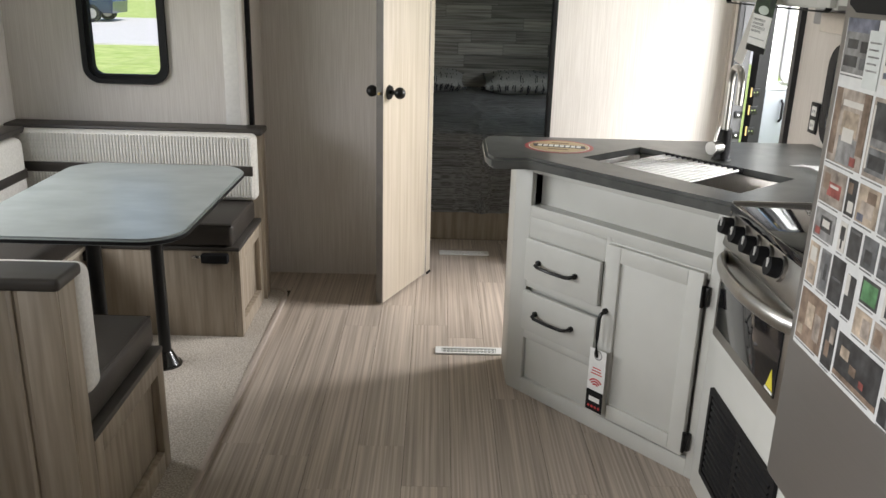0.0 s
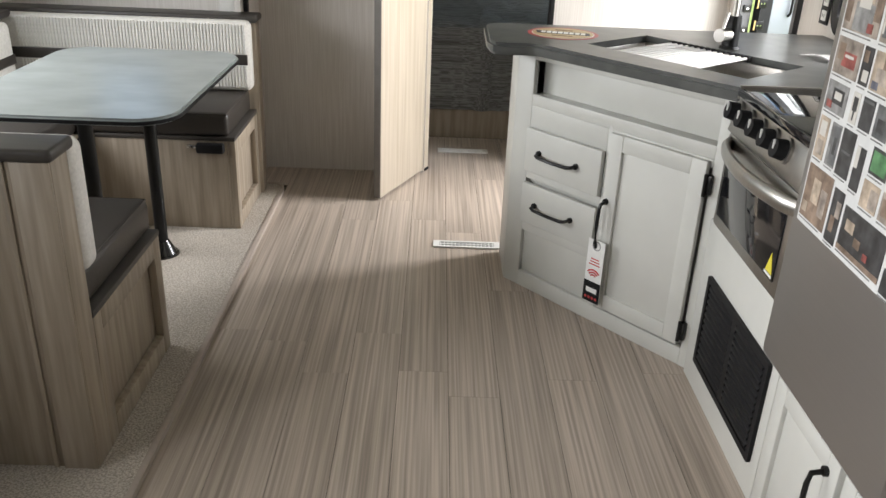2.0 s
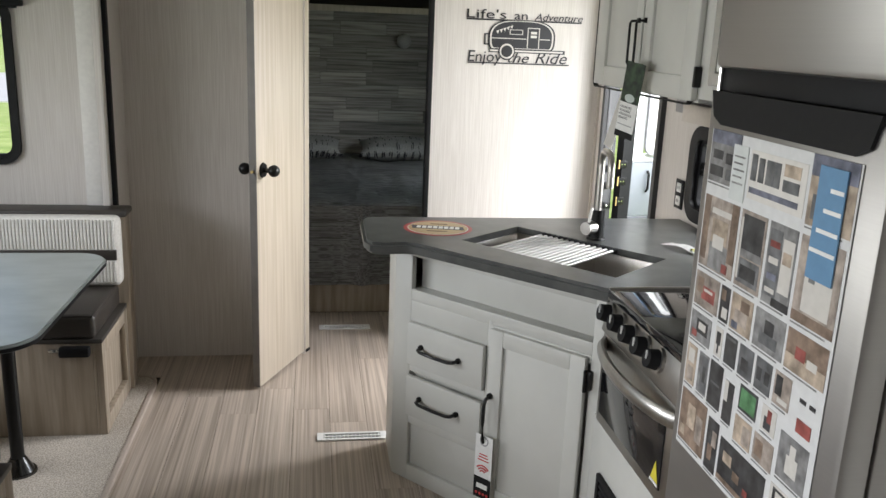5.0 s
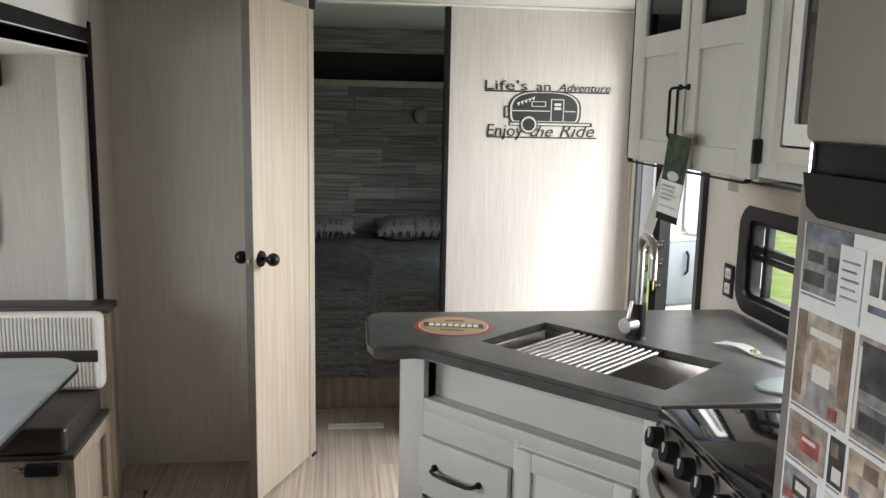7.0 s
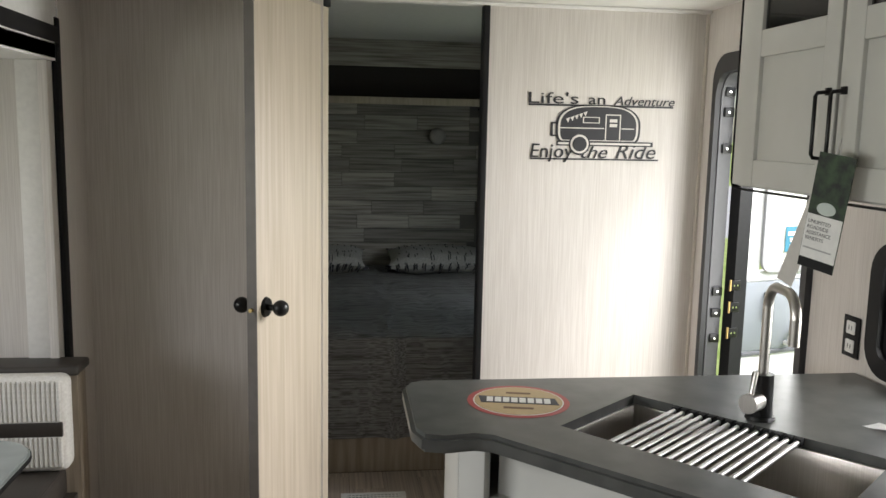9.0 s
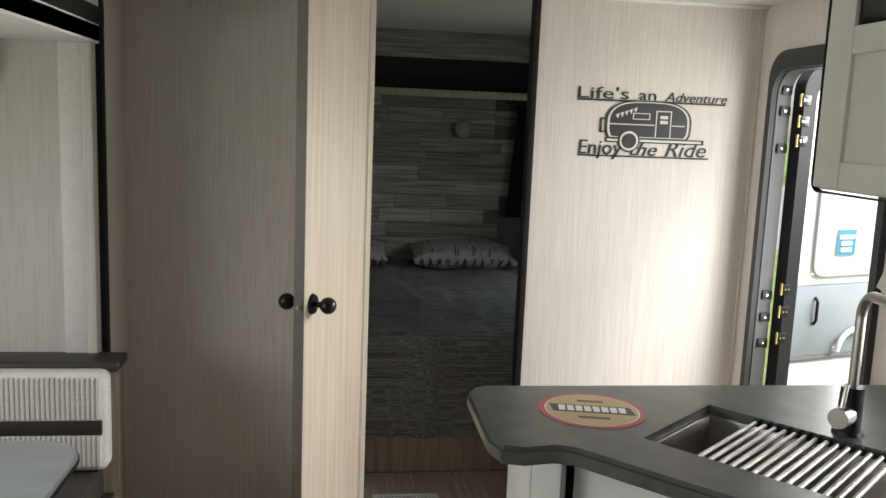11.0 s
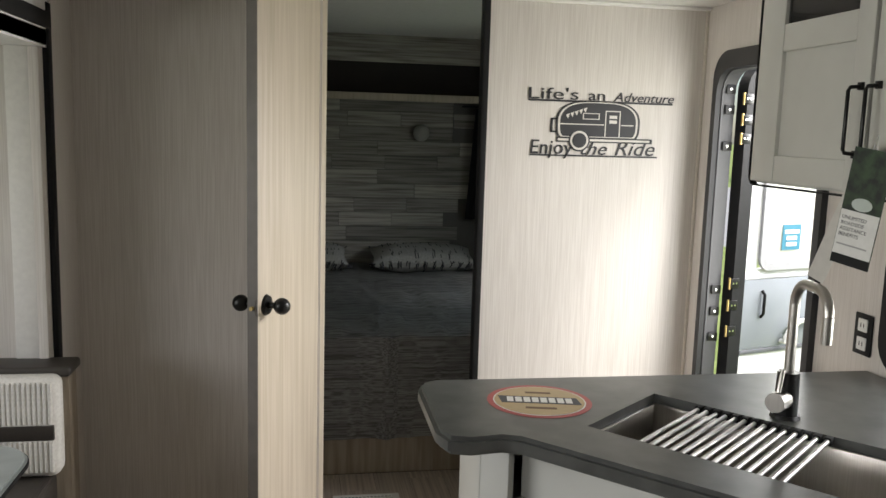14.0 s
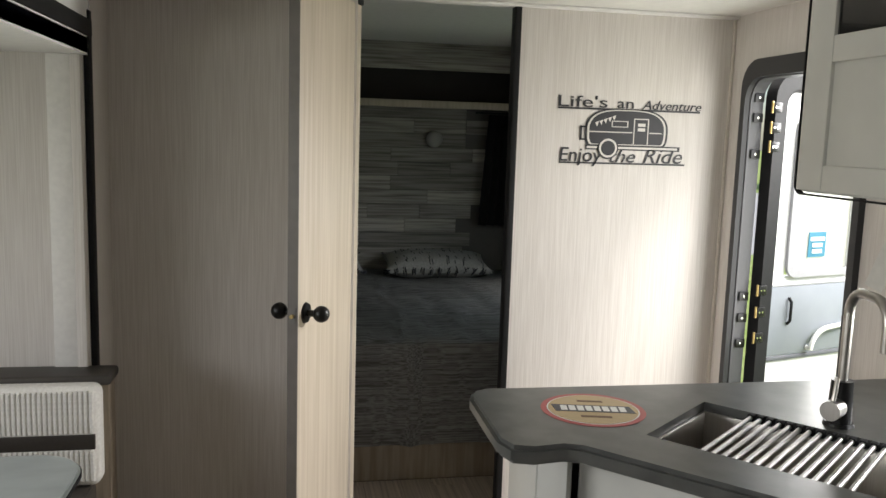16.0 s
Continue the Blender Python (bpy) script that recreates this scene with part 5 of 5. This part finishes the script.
part("loop", tube([tilt_m @ Vector((-0.004, 0.0, 0.001)), tilt_m @ Vector((0.0, 0.03, 0.002)), tilt_m @ Vector((0.004, 0.0, 0.001))], 0.0015, 6), WHITE_PLASTIC, ht)

# microwave cabinet and hood
mc = thing("microwave_cabinet", "white wall cabinet holding a built-in microwave", "cabinet", (UX, 1.93, 1.43))
mo = Vector((UX, 1.93, 1.43))
for a in ((UX + 0.001, UX + 0.02, 2.17, 2.243, 1.43, H_CEIL - 0.002), (UX + 0.001, UX + 0.02, 1.615, 1.66, 1.43, H_CEIL - 0.002), (UX + 0.001, UX + 0.02, 1.66, 2.17, 1.43, 1.475), (UX + 0.001, UX + 0.02, 1.66, 2.17, 1.89, H_CEIL - 0.002), (UX + 0.02, XR - 0.003, 2.226, 2.243, 1.43, H_CEIL - 0.002), (UX + 0.02, XR - 0.003, 1.612, 2.226, 1.43, 1.446)):
    part("face_frame", off(box(*a, 0.001), mo), WHITE_CAB, mc)
mw = thing("microwave", "steel framed built-in microwave with dark glass door", "microwave", (UX, 1.92, 1.477))
mwo = Vector((UX, 1.92, 1.477))
part("trim_frame", off(ring(rrect(0.515, 0.42, 0.008), rrect(0.45, 0.355, 0.006), 0.012, axes((UX, 1.915, 1.68), (0, -1, 0), (0, 0, 1))), mwo), plain("trim_polished", (0.70, 0.69, 0.66), 0.22, 0.6), mw, "polished steel trim frame")
part("case", off(box(UX + 0.004, XR - 0.08, 1.69, 2.14, 1.502, 1.86, 0.002), mwo), BLACK, mw)
part("door_frame", off(ring(rrect(0.44, 0.345, 0.006), rrect(0.36, 0.255, 0.006), 0.012, axes((UX + 0.002, 1.915, 1.68), (0, -1, 0), (0, 0, 1))), mwo), WHITE_PLASTIC, mw, "pale door frame")
part("door_glass", off(box(UX - 0.002, UX + 0.003, 1.73, 2.10, 1.55, 1.81), mwo), BLACK_GLASS, mw)
hdv = thing("range_hood", "slim range hood with steel front lip below the microwave", "range hood", (UX, 2.0, 1.33))
ho = Vector((UX, 2.0, 1.33))
part("housing", off(box(1.136, XR - 0.002, 1.63, 2.51, 1.372, 1.416, 0.004), ho), tint("hood_grey", (0.27, 0.26, 0.255), 0.4), hdv)
part("lip", off(box(1.095, 1.135, 1.63, 2.37, 1.357, 1.410, 0.003), ho), plain("lip_steel", (0.56, 0.51, 0.45), 0.30, 0.8), hdv, "steel front lip")
part("filter", off(box(1.15, 1.40, 1.72, 2.30, 1.364, 1.3725), ho), tint("filter_grey", (0.15, 0.15, 0.15), 0.4), hdv)

ol = thing("wall_outlet", "white double wall outlet with dark rim", "outlet", (XR, 3.12, 1.0))
part("plate", box(-0.007, -0.001, -0.036, 0.036, -0.058, 0.058, 0.003), BLACK, ol, "dark outlet plate")
for z in (-0.026, 0.026):
    s = part("socket", box(-0.0095, -0.006, -0.019, 0.019, z - 0.018, z + 0.018, 0.003), WHITE_PLASTIC, ol)
    for y in (-0.006, 0.006):
        part("slot", box(-0.0105, -0.009, y - 0.001, y + 0.001, z - 0.006, z + 0.006), BLACK, s)

# ---- sign ----
sgp = Vector((0.77, YS - 0.0005, 1.44))
sg = thing("wall_sign", "dark metal cut-out sign with a camper trailer and lettering", "sign", sgp)
sx = axes((0, 0, 0), (1, 0, 0), (0, 0, 1))


def sgb(x0, x1, z0, z1, d=0.0, name="bar", material=None, parent=None):
    b = box(x0, x1, z0, z1, d, d + 0.003)
    b.transform(sx)
    return part(name, b, material or SIGN, parent or sg)


def sgt(words, size, x, z, shear, width):
    return part("lettering", text_bm(words, size, sx @ pose(x, z, 0.0015), 0.003, shear, width), SIGN, sg)


sgt("Life's", 0.060, 0.0, 0.217, 0.0, 0.195)
sgt("an", 0.056, 0.235, 0.217, 0.0, 0.066)
sgt("Adventure", 0.049, 0.335, 0.216, 0.3, 0.245)
sgt("Enjoy", 0.076, 0.014, 0.012, 0.1, 0.168)
sgt("the", 0.070, 0.215, 0.012, 0.35, 0.105)
sgt("Ride", 0.080, 0.352, 0.012, 0.3, 0.162)
sgb(0.0, 0.575, 0.208, 0.215)
sgb(0.014, 0.525, 0.004, 0.010)
body = []
for k in range(72):
    a = 2 * math.pi * k / 72
    c, q = math.cos(a), math.sin(a)
    body.append((0.278 + 0.162 * math.copysign(abs(c) ** 0.62, c), max(0.077, 0.132 + 0.080 * math.copysign(abs(q) ** (0.85 if q > 0 else 0.5), q))))
PALE = tint("sign_cutout", (0.62, 0.59, 0.55), 0.7)


def outline_of(pts, k):
    cx, cz = sum(p[0] for p in pts) / len(pts), sum(p[1] for p in pts) / len(pts)
    return [(cx + (x - cx) * k, cz + (z - cz) * k) for x, z in pts]


part("trailer_rim", slab(outline_of(body, 1.04), 0.003, sx), SIGN, sg)
part("rim_gap", slab(outline_of(body, 0.985), 0.0035, sx), PALE, sg)
part("trailer_body", slab(outline_of(body, 0.935), 0.004, sx), SIGN, sg, "camper trailer shape")
sgb(0.12, 0.30, 0.124, 0.128, 0.0015, "gap", PALE)
sgb(0.37, 0.42, 0.124, 0.128, 0.0015, "gap", PALE)
for a in ((0.305, 0.309, 0.082, 0.178), (0.362, 0.366, 0.082, 0.178), (0.305, 0.366, 0.176, 0.180), (0.322, 0.352, 0.150, 0.162), (0.322, 0.352, 0.132, 0.144), (0.215, 0.282, 0.166, 0.169), (0.215, 0.282, 0.145, 0.148), (0.215, 0.219, 0.145, 0.169), (0.278, 0.282, 0.145, 0.169)):
    sgb(*a, 0.0015, "gap", PALE)
for k in range(5):
    t_ = slab([(0.148 + 0.017 * k, 0.160 + 0.006 * k), (0.163 + 0.017 * k, 0.166 + 0.006 * k), (0.157 + 0.017 * k, 0.146 + 0.006 * k)], 0.0046, sx)
    part("pennant", t_, PALE, sg)
sgb(0.115, 0.50, 0.058, 0.076, 0.0)
sgb(0.12, 0.49, 0.063, 0.071, 0.0004, "gap", PALE)
sgb(0.09, 0.098, 0.095, 0.145)
sgb(0.09, 0.118, 0.141, 0.147)
sgb(0.09, 0.118, 0.093, 0.099)
for r, d, m_ in ((0.042, 0.0050, SIGN), (0.036, 0.0060, PALE), (0.028, 0.0072, SIGN)):
    part("wheel", slab([(0.205 + r * math.cos(a), 0.065 + r * math.sin(a)) for a in (2 * math.pi * k / 28 for k in range(28))], d, sx), m_, sg)

# ---- outside ----
structure("ground", box(-400, 400, -400, 400, -0.80, -0.75), GRASS, "bright green mown grass", "grass")
structure("road", box(-200, 60, 25, 38, -0.76, -0.71), GRAVEL, "pale gravel yard", "gravel")
structure("gravel_lot", box(9, 120, 17, 33.9, -0.748, -0.744), GRAVEL, "pale gravel lot beside the grass", "gravel")
car = thing("parked_car", "dark blue sport utility car parked on gravel", "car", (-15.2, 35.2, -0.71))
car.rotation_euler.z = math.pi
prof = [(-2.2, 0.35), (-2.25, 0.8), (-2.1, 1.05), (-1.0, 1.15), (-0.4, 1.65), (1.6, 1.7), (2.15, 1.1), (2.25, 0.5), (2.2, 0.35)]
b = slab(prof, 1.8, axes((0, -0.9 + 1.8, 0), (1, 0, 0), (0, 0, 1)), bevel=0.08)
part("body", b, CAR_BLUE, car)
for pts in ([(-0.85, 1.17), (-0.38, 1.58), (0.3, 1.6), (0.3, 1.17)], [(0.4, 1.17), (0.4, 1.6), (1.5, 1.62), (1.85, 1.17)]):
    part("side_window", slab(pts, 1.84, axes((0, 0.92, 0), (1, 0, 0), (0, 0, 1))), BLACK_GLASS, car)
for x in (-1.4, 1.4):
    for y in (-0.93, 0.71):
        w = part("wheel", cyl((x, y, 0.34), (x, y + 0.22, 0.34), 0.34, n=24), RUBBER, car)
        part("rim", cyl((x, y - 0.01, 0.34), (x, y + 0.23, 0.34), 0.2, n=16), STEEL, w)
mk = thing("marker_flag", "small orange marker on the grass", "marker", (-5.85, 18.2, -0.75))
part("stake", cyl((0, 0, 0), (0, 0, 0.5), 0.012, n=8), WHITE_PLASTIC, mk)
part("flag", box(-0.09, 0.09, -0.01, 0.01, 0.30, 0.48, 0.004), tint("flag_orange", (0.7, 0.08, 0.02)), mk)


def tree(x, y, h, seed):
    r = random.Random(seed)
    t = thing("tree", "leafy green tree at the far edge of the yard", "tree", (x, y, -0.75), "trees beyond the yard")
    tr = cyl((0, 0, 0), (0, 0, h * 0.6), h * 0.03, h * 0.012, 10)
    for k in range(6):
        a = r.uniform(0, 6.28)
        z = h * r.uniform(0.25, 0.5)
        cyl((0, 0, z), (math.cos(a) * h * 0.22, math.sin(a) * h * 0.22, z + h * 0.2), h * 0.01, h * 0.004, 6, tr)
    part("trunk", tr, BARK, t)
    bm = bmesh.new()
    for k in range(700):
        a, e = r.uniform(0, 6.28), r.uniform(-1, 1)
        q = r.uniform(0.5, 1.0) ** 0.5
        lump = 1 + 0.35 * noise.noise(Vector((math.cos(a) * 2 + seed, math.sin(a) * 2, e * 2)))
        c = Vector((math.cos(a) * math.sqrt(1 - e * e) * h * 0.36, math.sin(a) * math.sqrt(1 - e * e) * h * 0.36, h * 0.47 + e * h * 0.46)) * q * lump
        c.z = max(c.z, h * 0.04)
        d1 = Vector((r.uniform(-1, 1), r.uniform(-1, 1), r.uniform(-1, 1))).normalized()
        d2 = d1.orthogonal().normalized()
        s = h * r.uniform(0.03, 0.055)
        bm.faces.new([bm.verts.new(c + d1 * s * u + d2 * s * v) for u, v in ((-1, -0.6), (1, -0.6), (0.6, 0.8), (-0.7, 0.7))])
    part("crown", bm, LEAF, t)


for k in range(20):
    tree(-80 + 6 * k + random.Random(k).uniform(-3, 3), 98 + 6 * (k % 3), 9 + random.Random(k + 50).uniform(-2, 4), k)
for k in range(6):
    tree(30 + 9 * k, 40 + 5 * (k % 2) - 6 * k, 10, 40 + k)

# ---- weathered boards on the head wall ----
rb = random.Random(21)
shared = {}
z = 0.42
row_h = 0.094
rows_n = int((2.10 - z) / row_h)
for j in range(rows_n + 1):
    z0 = z + j * row_h
    z1 = min(z0 + row_h - 0.002, 2.098)
    if z1 - z0 < 0.02:
        continue
    x = -0.81 + rb.choice((0.0, 0.1, 0.2, 0.3))
    while x < XR:
        w = rb.choice((0.35, 0.55, 0.75))
        key = (w, round(z1 - z0, 3))
        if key not in shared:
            me = bpy.data.meshes.new("board")
            bb_ = box(0, w - 0.002, -0.010, 0, 0, z1 - z0, 0.0015, None, 1)
            bb_.to_mesh(me)
            bb_.free()
            me.materials.append(BOARD)
            shared[key] = me
        if x + w < XR:
            o = new("board", shared[key])
            o.parent = head
            o.location = (x, YH - 0.001 - rb.uniform(0, 0.002), z0)
        x += w

# ---- floor planks ----
PW, PL = 0.152, 1.22
pme = {}
rf = random.Random(5)
col = 0
x = -0.652 - PW
while x < XR - 0.02:
    w = min(PW, XR - x)
    y = YB - rf.uniform(0, PL)
    while y < 4.64:
        a, c = max(y, YB if x > -0.66 else 3.757), min(y + PL, 4.64)
        if c - a > 0.03:
            key = (round(w, 3), round(c - a, 3))
            if key not in pme:
                me = bpy.data.meshes.new("plank")
                bb_ = box(0, w - 0.0016, 0, c - a - 0.0004, -0.004, 0, 0.0003, None, 1)
                bb_.to_mesh(me)
                bb_.free()
                me.materials.append(PLANK)
                pme[key] = me
            o = new("plank", pme[key])
            o.parent = floor
            o.location = (x, a, 0)
        y += PL
    x += PW
